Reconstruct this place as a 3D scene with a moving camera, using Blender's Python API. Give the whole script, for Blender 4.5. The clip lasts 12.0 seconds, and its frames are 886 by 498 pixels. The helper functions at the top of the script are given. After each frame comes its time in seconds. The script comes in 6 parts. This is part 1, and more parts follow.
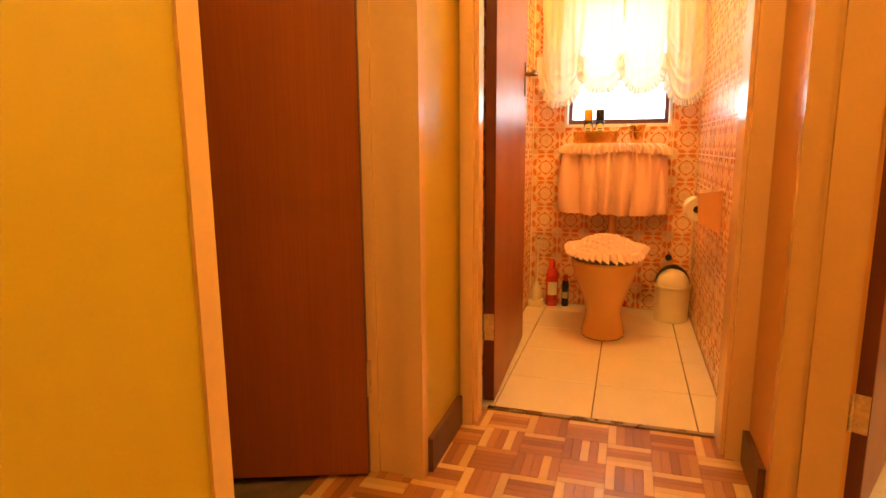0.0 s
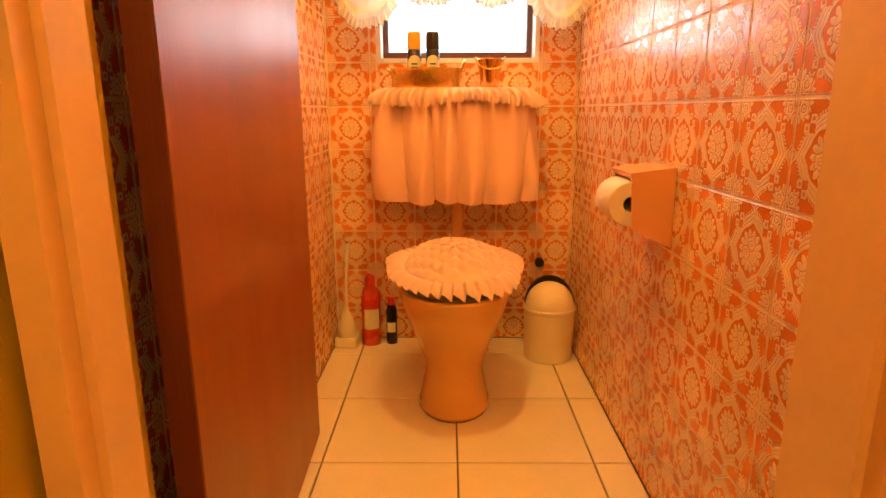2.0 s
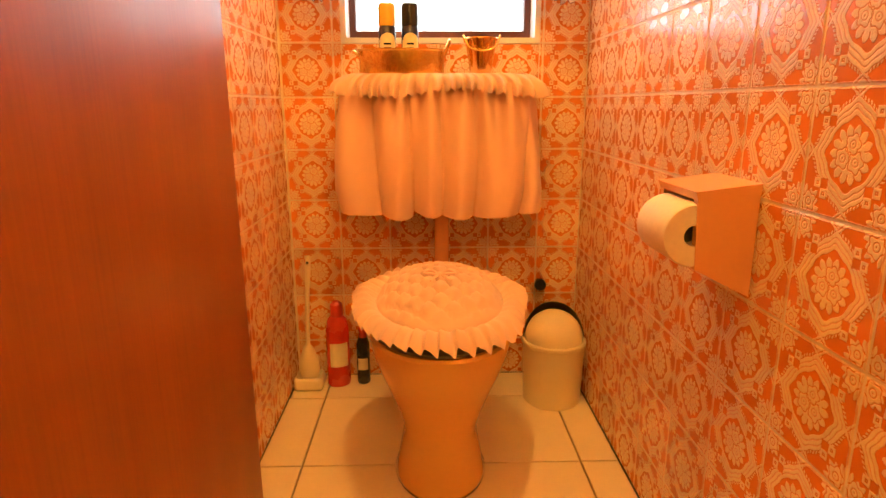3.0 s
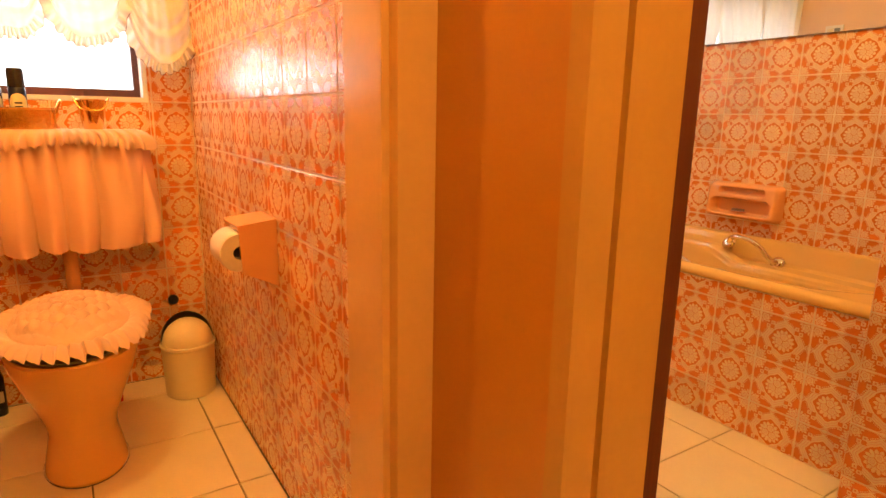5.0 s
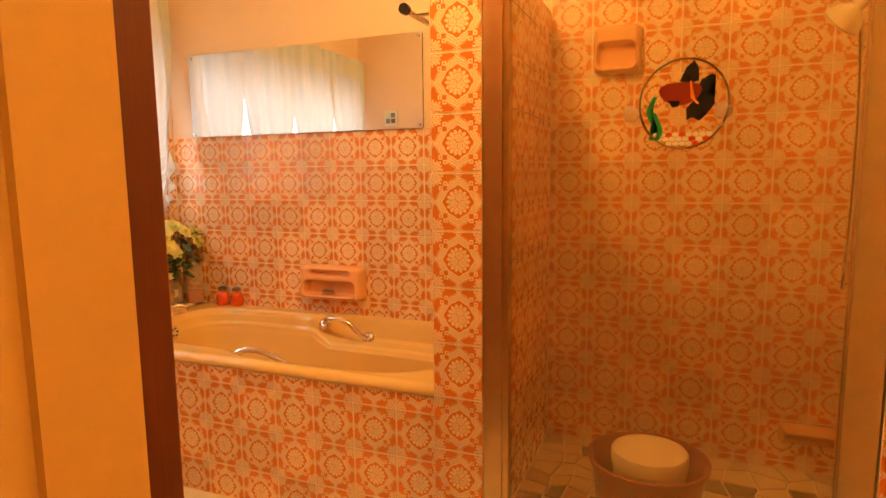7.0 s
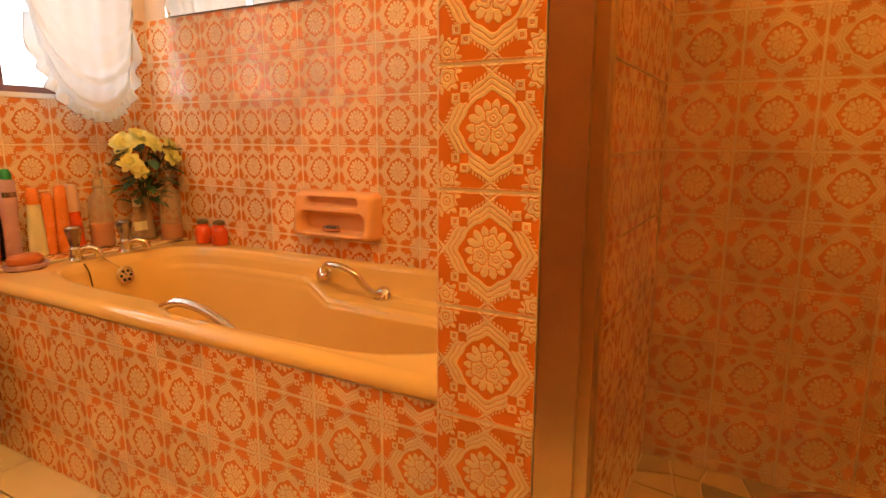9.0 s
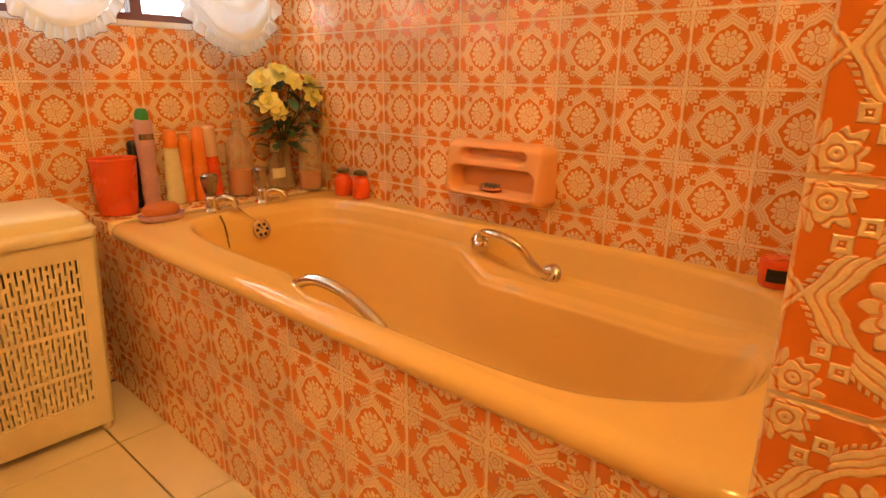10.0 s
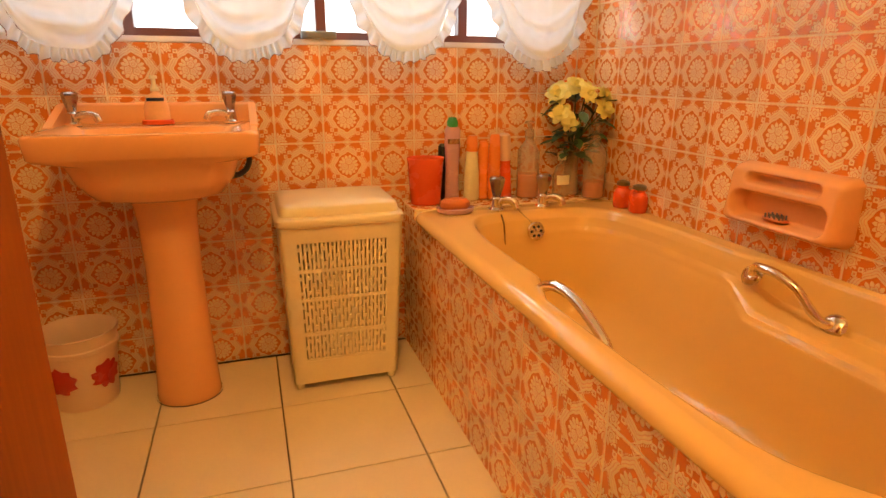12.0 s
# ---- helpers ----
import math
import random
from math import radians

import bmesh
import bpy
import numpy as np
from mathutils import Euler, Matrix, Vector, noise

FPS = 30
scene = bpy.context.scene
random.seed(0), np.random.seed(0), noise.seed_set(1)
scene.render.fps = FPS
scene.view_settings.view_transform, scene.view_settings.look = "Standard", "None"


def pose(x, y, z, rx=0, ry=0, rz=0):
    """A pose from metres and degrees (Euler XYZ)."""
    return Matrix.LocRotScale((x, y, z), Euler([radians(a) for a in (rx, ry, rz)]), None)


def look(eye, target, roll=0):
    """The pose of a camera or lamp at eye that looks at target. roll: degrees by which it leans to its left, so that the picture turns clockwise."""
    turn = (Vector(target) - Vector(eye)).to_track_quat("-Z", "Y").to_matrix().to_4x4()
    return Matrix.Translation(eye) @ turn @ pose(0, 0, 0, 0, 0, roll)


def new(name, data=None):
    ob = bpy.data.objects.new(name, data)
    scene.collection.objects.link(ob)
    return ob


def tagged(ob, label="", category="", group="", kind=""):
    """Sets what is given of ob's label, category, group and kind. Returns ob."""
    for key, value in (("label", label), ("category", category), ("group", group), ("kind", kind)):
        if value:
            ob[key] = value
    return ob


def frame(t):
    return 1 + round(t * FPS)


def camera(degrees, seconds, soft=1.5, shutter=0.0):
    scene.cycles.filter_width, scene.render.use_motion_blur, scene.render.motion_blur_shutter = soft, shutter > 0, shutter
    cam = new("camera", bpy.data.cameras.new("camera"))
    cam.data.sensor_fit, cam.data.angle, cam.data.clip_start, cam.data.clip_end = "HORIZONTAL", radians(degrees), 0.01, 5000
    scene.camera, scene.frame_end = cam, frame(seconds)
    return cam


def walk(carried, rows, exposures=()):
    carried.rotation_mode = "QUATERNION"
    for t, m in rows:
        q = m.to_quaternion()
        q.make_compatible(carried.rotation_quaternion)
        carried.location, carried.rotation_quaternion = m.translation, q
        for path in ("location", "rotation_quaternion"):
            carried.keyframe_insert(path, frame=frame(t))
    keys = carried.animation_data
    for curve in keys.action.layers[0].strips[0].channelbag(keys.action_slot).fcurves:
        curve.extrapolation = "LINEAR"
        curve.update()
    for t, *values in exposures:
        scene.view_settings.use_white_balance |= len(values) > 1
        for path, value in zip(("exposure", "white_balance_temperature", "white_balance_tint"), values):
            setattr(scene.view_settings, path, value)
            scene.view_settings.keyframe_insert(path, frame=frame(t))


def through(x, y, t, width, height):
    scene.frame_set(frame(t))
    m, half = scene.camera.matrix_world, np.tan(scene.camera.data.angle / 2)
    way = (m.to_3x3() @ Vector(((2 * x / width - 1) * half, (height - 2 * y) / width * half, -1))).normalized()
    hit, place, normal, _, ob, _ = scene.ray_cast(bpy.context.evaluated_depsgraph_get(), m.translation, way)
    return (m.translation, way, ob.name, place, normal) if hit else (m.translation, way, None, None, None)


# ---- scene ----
cam = camera(73.9, 12.0)
PATH = [
    (0, (0.086, 0.028, 0.962), (-0.504, 1.908, 0.618), -0.4),
    (0.5, (0.061, 0.248, 0.972), (-0.221, 2.19, 0.586), -0.6),
    (1, (0.055, 0.577, 0.951), (-0.07, 2.529, 0.531), -0.2),
    (1.5, (-0.012, 0.98, 0.936), (-0.074, 2.928, 0.487), -0.1),
    (2, (-0.027, 1.373, 0.894), (-0.044, 3.321, 0.438), -0.2),
    (2.5, (-0.036, 1.69, 0.884), (-0.01, 3.634, 0.416), -0.1),
    (2.7, (-0.042, 1.8, 0.886), (-0.004, 3.742, 0.411), -0.1),
    (4.5, (0.048, 1.272, 0.972), (0.621, 3.132, 0.512), -0.1),
    (5, (0.023, 1.178, 1.027), (1.078, 2.821, 0.594), 1.0),
    (5.2, (0.046, 1.143, 1.053), (1.243, 2.688, 0.628), 0.9),
    (5.5, (0.074, 1.106, 1.128), (1.447, 2.494, 0.695), 0.7),
    (6, (0.113, 1.121, 1.238), (1.73, 2.23, 0.843), -0.1),
    (6.5, (0.144, 1.13, 1.258), (1.915, 2.014, 0.971), -0.1),
    (7, (0.257, 1.177, 1.182), (2.098, 1.915, 0.931), -0.6),
    (7.2, (0.304, 1.206, 1.151), (2.158, 1.907, 0.882), -0.1),
    (8.8, (0.987, 1.38, 0.948), (2.756, 2.253, 0.617), 0.1),
    (9, (1.065, 1.418, 0.939), (2.782, 2.374, 0.567), 0.2),
    (9.5, (1.19, 1.569, 0.912), (2.772, 2.692, 0.427), 0.4),
    (10, (1.3, 1.728, 0.933), (2.737, 3.0, 0.368), 0.4),
    (10.5, (1.396, 1.819, 0.946), (2.617, 3.291, 0.36), 0.1),
    (11, (1.418, 1.843, 0.965), (2.37, 3.503, 0.381), 0.2),
    (11.5, (1.403, 1.76, 0.976), (2.155, 3.52, 0.397), 0.0),
    (12, (1.354, 1.596, 0.98), (1.953, 3.417, 0.408), 0.3),
]
walk(cam, [(t, look(eye, target, roll)) for t, eye, target, roll in PATH])

# ---- world and light ----
world = bpy.data.worlds.new("sky")
scene.world = world
world.use_nodes = True
wn = world.node_tree.nodes
sky = wn.new("ShaderNodeTexSky")
sky.sky_type, sky.sun_disc = "NISHITA", False
sky.sun_elevation, sky.sun_rotation = radians(50), radians(200)
wn["Background"].inputs["Strength"].default_value = 0.12
world.node_tree.links.new(sky.outputs["Color"], wn["Background"].inputs["Color"])


def lamp(name, kind, m, energy, color, size=0.1, size_y=None):
    d = bpy.data.lights.new(name, kind)
    d.energy, d.color = energy, color
    if kind == "AREA":
        d.shape, d.size, d.size_y = "RECTANGLE", size, size_y or size
    elif kind == "SUN":
        d.angle = size
    else:
        d.shadow_soft_size = size
    ob = new(name, d)
    ob.matrix_world = m
    return ob


WARM = (1.0, 0.61, 0.17)
lamp("sun", "SUN", look((0, 0, 5), (0.6, -3.0, 2.0)), 2.0, (1, 0.95, 0.88), radians(0.5)).matrix_world = pose(0, 0, 6, -35, 0, 160)
lamp("window_light", "AREA", look((0.01, 3.66, 1.42), (0.01, 0, 0.9)), 2.7, (0.97, 0.97, 1.0), 0.5, 0.62)
lamp("window_light", "AREA", look((1.62, 3.66, 1.42), (1.62, 0, 0.9)), 5.2, (0.92, 0.96, 1.0), 1.7, 0.62)
lamp("ceiling_bulb", "POINT", pose(0.0, 2.65, 2.32), 52, (1.0, 0.55, 0.12), 0.035)
lamp("ceiling_bulb", "POINT", pose(1.40, 1.84, 2.36), 54, WARM, 0.06)
lamp("ceiling_bulb", "POINT", pose(0.0, 0.40, 2.32), 57, (1.0, 0.53, 0.14), 0.06)

# ---- materials ----


class Nodes:
    """A short hand for node trees."""

    def __init__(self, name):
        self.mat = bpy.data.materials.new(name)
        self.mat.use_nodes = True
        self.tree = self.mat.node_tree
        self.bsdf = self.tree.nodes["Principled BSDF"]

    def add(self, kind, **settings):
        n = self.tree.nodes.new(kind)
        for k, v in settings.items():
            if k == "operation":
                n.operation = v
            elif k == "blend_type":
                n.blend_type = v
            elif k == "data_type":
                n.data_type = v
            elif k == "feature":
                n.feature = v
            elif k == "wave_type":
                n.wave_type = v
        return n

    def link(self, a, b):
        self.tree.links.new(a, b)

    def math(self, op, a, b=None, c=None, clamp=False):
        n = self.add("ShaderNodeMath", operation=op)
        n.use_clamp = clamp
        for i, v in enumerate((a, b, c)):
            if v is None:
                continue
            if isinstance(v, (int, float)):
                n.inputs[i].default_value = v
            else:
                self.link(v, n.inputs[i])
        return n.outputs[0]

    def noise(self, scale, detail=4, rough=0.55, where=None, stretch=None):
        n = self.add("ShaderNodeTexNoise")
        n.inputs["Scale"].default_value, n.inputs["Detail"].default_value, n.inputs["Roughness"].default_value = scale, detail, rough
        src = where or self.add("ShaderNodeTexCoord").outputs["Object"]
        if stretch:
            m = self.add("ShaderNodeMapping")
            m.inputs["Scale"].default_value = stretch
            self.link(src, m.inputs["Vector"])
            src = m.outputs[0]
        self.link(src, n.inputs["Vector"])
        return n.outputs["Fac"]

    def mix(self, fac, a, b, blend="MIX"):
        n = self.add("ShaderNodeMix", data_type="RGBA", blend_type=blend)
        for sock, v in ((n.inputs[0], fac), (n.inputs[6], a), (n.inputs[7], b)):
            if isinstance(v, (int, float)):
                sock.default_value = v
            elif isinstance(v, tuple):
                sock.default_value = (*v, 1)
            else:
                self.link(v, sock)
        return n.outputs[2]

    def ramp(self, fac, lo, hi):
        n = self.add("ShaderNodeMapRange")
        n.inputs["From Min"].default_value, n.inputs["From Max"].default_value = lo, hi
        self.link(fac, n.inputs["Value"])
        return n.outputs[0]

    def bump(self, height, strength=0.3, distance=0.002):
        n = self.add("ShaderNodeBump")
        n.inputs["Strength"].default_value, n.inputs["Distance"].default_value = strength, distance
        self.link(height, n.inputs["Height"])
        self.link(n.outputs[0], self.bsdf.inputs["Normal"])

    def set(self, **kw):
        names = {"color": "Base Color", "rough": "Roughness", "metal": "Metallic", "trans": "Transmission Weight", "alpha": "Alpha",
                 "coat": "Coat Weight", "sheen": "Sheen Weight", "sub": "Subsurface Weight", "ior": "IOR", "spec": "Specular IOR Level"}
        for k, v in kw.items():
            s = self.bsdf.inputs[names[k]]
            if isinstance(v, tuple):
                s.default_value = (*v, 1)
            elif isinstance(v, (int, float)):
                s.default_value = v
            else:
                self.link(v, s)
        return self


def plain(name, color, rough=0.5, metal=0.0, vary=0.12, scale=9.0, bump=0.0, fine=120.0, **kw):
    """A surface of one colour with blotches at a large scale and grain at a small one."""
    n = Nodes(name)
    big, small = n.noise(scale), n.noise(fine, 2)
    f = n.math("ADD", n.math("MULTIPLY", big, 0.7), n.math("MULTIPLY", small, 0.3))
    dark = tuple(c * (1 - vary) for c in color)
    light = tuple(min(1, c * (1 + vary)) for c in color)
    n.set(color=n.mix(n.ramp(f, 0.3, 0.7), dark, light), metal=metal, **kw)
    n.set(rough=n.math("MULTIPLY_ADD", big, 0.5 * min(rough, 0.2), max(0.02, rough * 0.75)))
    if bump:
        n.bump(f, bump)
    return n.mat


def tile_material(name, ground, motif, rough):
    """A glazed wall tile with a raised lace motif: a rosette in a lobed ring, and quarter flowers at the corners."""
    n = Nodes(name)
    uv = n.add("ShaderNodeUVMap")
    sep = n.add("ShaderNodeSeparateXYZ")
    wob = n.add("ShaderNodeTexNoise")
    wob.inputs["Scale"].default_value = 14
    n.link(uv.outputs[0], wob.inputs["Vector"])
    vm = n.add("ShaderNodeVectorMath", operation="MULTIPLY_ADD")
    vm.inputs[1].default_value = (0.02, 0.02, 0)
    n.link(wob.outputs["Color"], vm.inputs[0])
    n.link(uv.outputs[0], vm.inputs[2])
    n.link(vm.outputs[0], sep.inputs[0])
    m = n.math
    u, v = m("SUBTRACT", sep.outputs[0], 0.51), m("SUBTRACT", sep.outputs[1], 0.51)
    au, av = m("ABSOLUTE", u), m("ABSOLUTE", v)

    def polar(x, y):
        return m("SQRT", m("ADD", m("MULTIPLY", x, x), m("MULTIPLY", y, y))), m("ARCTAN2", y, x)

    def band(value, centre, half, soft=0.012):
        d = m("ABSOLUTE", m("SUBTRACT", value, centre))
        return m("DIVIDE", m("SUBTRACT", half + soft, d), soft, clamp=True)

    def below(value, edge, soft=0.012):
        return m("DIVIDE", m("SUBTRACT", edge, value), soft, clamp=True)

    def petals(r, a, count, base, depth):
        wave = m("COSINE", m("MULTIPLY", a, count))
        return below(m("SUBTRACT", r, m("MULTIPLY", wave, depth)), base)

    def most(*some):
        out = some[0]
        for s in some[1:]:
            out = m("MAXIMUM", out, s)
        return out

    def less(value, *cuts):
        return m("SUBTRACT", value, most(*cuts), clamp=True)

    r, a = polar(u, v)
    # rosette: three small flowers in a wreath of leaves
    rose = petals(r, a, 14.0, 0.210, 0.018)
    cuts = []
    for k in range(3):
        t = radians(80 + 120 * k)
        fr, fa = polar(m("SUBTRACT", u, 0.082 * math.cos(t)), m("SUBTRACT", v, 0.082 * math.sin(t)))
        lobed = m("SUBTRACT", fr, m("MULTIPLY", m("COSINE", m("MULTIPLY", fa, 5.0)), 0.010))
        cuts += [band(lobed, 0.074, 0.003, 0.008), below(fr, 0.012, 0.010), m("MULTIPLY", band(fr, 0.030, 0.002, 0.008), 0.8)]
    ray = m("MULTIPLY", band(m("COSINE", m("MULTIPLY", a, 14.0)), -1.0, 0.10, 0.25), m("DIVIDE", m("SUBTRACT", r, 0.135), 0.012, clamp=True))
    rose = less(rose, m("MULTIPLY", most(*cuts), 0.75), m("MULTIPLY", ray, 0.7))
    # striped roofs over the ring, their ridges towards the four sides
    e, t = m("MAXIMUM", au, av), m("MINIMUM", au, av)
    eu = m("SUBTRACT", 0.5, e)
    ts = m("SQRT", m("MULTIPLY_ADD", t, t, 0.0016))
    roof = m("MULTIPLY_ADD", ts, 0.74, e)
    roof = m("ADD", roof, m("MULTIPLY", m("COSINE", m("MULTIPLY", t, 42.0)), -0.006))
    stripes = less(m("MULTIPLY", band(roof, 0.378, 0.062, 0.010), below(t, 0.205)), m("MULTIPLY", most(band(roof, 0.356, 0.002, 0.009), band(roof, 0.402, 0.002, 0.009)), 0.62))
    dots = m("MULTIPLY", band(roof, 0.466, 0.009, 0.008), m("MULTIPLY", band(m("COSINE", m("MULTIPLY", t, 200.0)), 1.0, 1.0, 0.4), band(t, 0.118, 0.085)))
    # crossing bands that meet the next tile in a lozenge
    loz = m("ADD", eu, m("MULTIPLY", t, 0.75))
    lozenge = less(below(loz, 0.098), m("MULTIPLY", band(loz, 0.062, 0.003, 0.010), 0.7))
    # pairs of small squares between the roofs and the corners
    sq = m("MAXIMUM", m("ABSOLUTE", m("SUBTRACT", e, 0.318)), m("ABSOLUTE", m("SUBTRACT", t, 0.236)))
    squares = most(band(sq, 0.027, 0.007, 0.008), below(sq, 0.010))
    # a quarter of a leafy flower at each corner
    cu, cv = m("SUBTRACT", 0.5, au), m("SUBTRACT", 0.5, av)
    cr, ca = polar(cu, cv)
    leafy = m("SUBTRACT", cr, m("ADD", m("MULTIPLY", m("COSINE", m("MULTIPLY", ca, 8.0)), 0.022), m("MULTIPLY", m("COSINE", m("MULTIPLY", ca, 24.0)), 0.015)))
    qr, qa = polar(m("SUBTRACT", cu, 0.100), m("SUBTRACT", cv, 0.100))
    lobed = m("SUBTRACT", qr, m("MULTIPLY", m("COSINE", m("MULTIPLY", m("ADD", qa, 0.785), 5.0)), 0.012))
    vein = m("MULTIPLY", band(m("COSINE", m("MULTIPLY", ca, 24.0)), -1.0, 0.12, 0.35), m("DIVIDE", m("SUBTRACT", qr, 0.085), 0.012, clamp=True))
    corner = less(below(leafy, 0.242), m("MULTIPLY", most(band(lobed, 0.080, 0.003, 0.008), below(qr, 0.013, 0.010), band(qr, 0.034, 0.002, 0.008)), 0.75), m("MULTIPLY", vein, 0.6))
    edge = less(below(eu, 0.028), m("MULTIPLY", band(eu, 0.015, 0.002, 0.005), 0.45))
    inner = less(most(rose, stripes, m("MULTIPLY", dots, 0.9), lozenge, squares, corner), m("MULTIPLY", band(eu, 0.038, 0.003, 0.006), 0.40))
    lace = most(inner, edge)
    grain = n.noise(240, 3)
    lace = m("MULTIPLY", lace, n.math("MULTIPLY_ADD", n.ramp(grain, 0.30, 0.55), 0.18, 0.82, clamp=True))
    info = n.add("ShaderNodeObjectInfo")
    isl = n.add("ShaderNodeNewGeometry")
    rnd = m("FRACT", m("ADD", info.outputs["Random"], isl.outputs["Random Per Island"]))
    tone = m("MULTIPLY_ADD", rnd, 0.22, 0.89)
    hs = n.add("ShaderNodeHueSaturation")
    n.link(tone, hs.inputs["Value"])
    n.link(n.mix(lace, ground, motif), hs.inputs["Color"])
    n.set(color=hs.outputs[0], spec=0.5, coat=0.25)
    n.bsdf.inputs["Coat Roughness"].default_value = 0.13
    n.set(rough=m("MULTIPLY_ADD", lace, 0.10, rough))
    n.bump(m("ADD", lace, m("MULTIPLY", n.noise(30, 2), 0.35)), 1.0, 0.0014)
    return n.mat


def wood_material(name, a, b, rough, scale=3.0, coat=0.0):
    n = Nodes(name)
    g = n.noise(scale, 2, 0.5, stretch=(6, 6, 0.25))
    f = n.noise(scale * 10, 2, 0.5, stretch=(14, 14, 0.25))
    h = n.math("MULTIPLY_ADD", f, 0.4, n.math("MULTIPLY", g, 0.6))
    n.set(color=n.mix(n.ramp(h, 0.30, 0.70), a, b), coat=coat)
    n.set(rough=n.math("MULTIPLY_ADD", n.noise(5), 0.15, rough))
    return n.mat


M_TILE = tile_material("glazed_lace_tile", (0.74, 0.215, 0.034), (0.93, 0.74, 0.44), 0.24)
M_GROUT = plain("wall_grout", (0.88, 0.73, 0.53), 0.7, bump=0.2)
M_FLOOR = plain("cream_floor_tile", (0.82, 0.68, 0.47), 0.26, vary=0.045, scale=5)
M_JOINT = plain("floor_joint", (0.16, 0.10, 0.06), 0.85, vary=0.3, scale=20, bump=0.3)
M_YELLOW = plain("yellow_wall_paint", (0.58, 0.435, 0.032), 0.42, vary=0.04, scale=3, bump=0.12, fine=260)
M_PEACH = plain("peach_wall_paint", (0.85, 0.62, 0.42), 0.5, vary=0.03, scale=3, bump=0.10, fine=260)
# hall paint with the corner's warm, dim light mixed into its colour
M_HALLSHADE = plain("hall_paint_warm_shade", (0.58, 0.268, 0.042), 0.35, vary=0.04, scale=3, bump=0.1, fine=260)
M_CEIL = plain("ceiling_paint", (0.80, 0.74, 0.64), 0.7, vary=0.03, bump=0.05)
M_FRAME = plain("cream_gloss_paint", (0.81, 0.53, 0.25), 0.20, vary=0.05, scale=4, bump=0.10, fine=60)
M_OCHRE = plain("ochre_gloss_paint", (0.63, 0.375, 0.115), 0.22, vary=0.05, scale=4, bump=0.10, fine=60)
M_DOOR = wood_material("red_brown_door_veneer", (0.23, 0.053, 0.006), (0.33, 0.084, 0.009), 0.29, 1.2, 0.0)
M_EDGE = wood_material("dark_door_edge", (0.09, 0.016, 0.006), (0.14, 0.026, 0.008), 0.35, 3.0)
M_SKIRT = wood_material("dark_skirting_wood", (0.10, 0.035, 0.012), (0.16, 0.06, 0.02), 0.35)
M_CERAMIC = plain("peach_sanitary_ceramic", (0.84, 0.42, 0.18), 0.10, vary=0.03, scale=3)
M_PAN = plain("honey_peach_ceramic", (0.80, 0.42, 0.115), 0.10, vary=0.03, scale=3)
M_BATH = plain("honey_bath_acrylic", (0.78, 0.50, 0.17), 0.09, vary=0.02, scale=3)
M_CREAM = plain("cream_plastic", (0.82, 0.70, 0.46), 0.35, vary=0.04, scale=8)
M_CHROME = plain("chrome", (0.80, 0.78, 0.74), 0.10, 1.0, vary=0.05)
M_BRASS = plain("hammered_brass", (0.72, 0.48, 0.14), 0.26, 1.0, vary=0.2, scale=90, bump=0.9, fine=110)
M_WINFRAME = plain("brown_window_frame", (0.13, 0.035, 0.018), 0.35, vary=0.1)
M_SILL = plain("white_window_reveal", (0.84, 0.80, 0.74), 0.4, vary=0.04, bump=0.1)
M_BLACK = plain("black_rubber", (0.015, 0.013, 0.012), 0.5)
M_ALU = plain("dull_gold_aluminium", (0.58, 0.44, 0.26), 0.34, 0.9, vary=0.06, scale=20)


# ---- mesh helpers ----
def box(bm, x0, x1, y0, y1, z0, z1, m=None):
    vs = [bm.verts.new((x, y, z)) for x in (x0, x1) for y in (y0, y1) for z in (z0, z1)]
    if m is not None:
        for v in vs:
            v.co = m @ v.co
    for f in ((0, 1, 3, 2), (4, 6, 7, 5), (0, 4, 5, 1), (2, 3, 7, 6), (0, 2, 6, 4), (1, 5, 7, 3)):
        bm.faces.new([vs[i] for i in f])
    return vs


def soften(bm, width, segments=2, angle=30):
    edges = [e for e in bm.edges if len(e.link_faces) == 2 and e.calc_face_angle(0) > radians(angle)]
    bmesh.ops.bevel(bm, geom=edges, offset=width, segments=segments, affect="EDGES", profile=0.5)


def mesh_of(name, bm, material, smooth=True, angle=35):
    bmesh.ops.recalc_face_normals(bm, faces=bm.faces[:])
    me = bpy.data.meshes.new(name)
    bm.to_mesh(me)
    bm.free()
    me.materials.append(material)
    if smooth:
        me.polygons.foreach_set("use_smooth", [True] * len(me.polygons))
        me.set_sharp_from_angle(angle=radians(angle))
    return me


def part(name, bm, material, parent=None, label="", smooth=True, angle=35, m=None):
    ob = new(name, mesh_of(name, bm, material, smooth, angle))
    if parent is not None:
        ob.parent = parent
    if m is not None:
        ob.matrix_local = m
    if label:
        ob["label"] = label
    return ob


def thing(name, m, label, category, group="", kind=""):
    ob = new(name)
    ob.empty_display_size = 0.05
    ob.matrix_world = m
    return tagged(ob, label, category, group, kind)


def box_part(name, dims, material, parent, bevel=0.004, label="", segments=2, m=None):
    bm = bmesh.new()
    box(bm, *dims)
    if bevel:
        soften(bm, bevel, segments)
    return part(name, bm, material, parent, label, m=m)


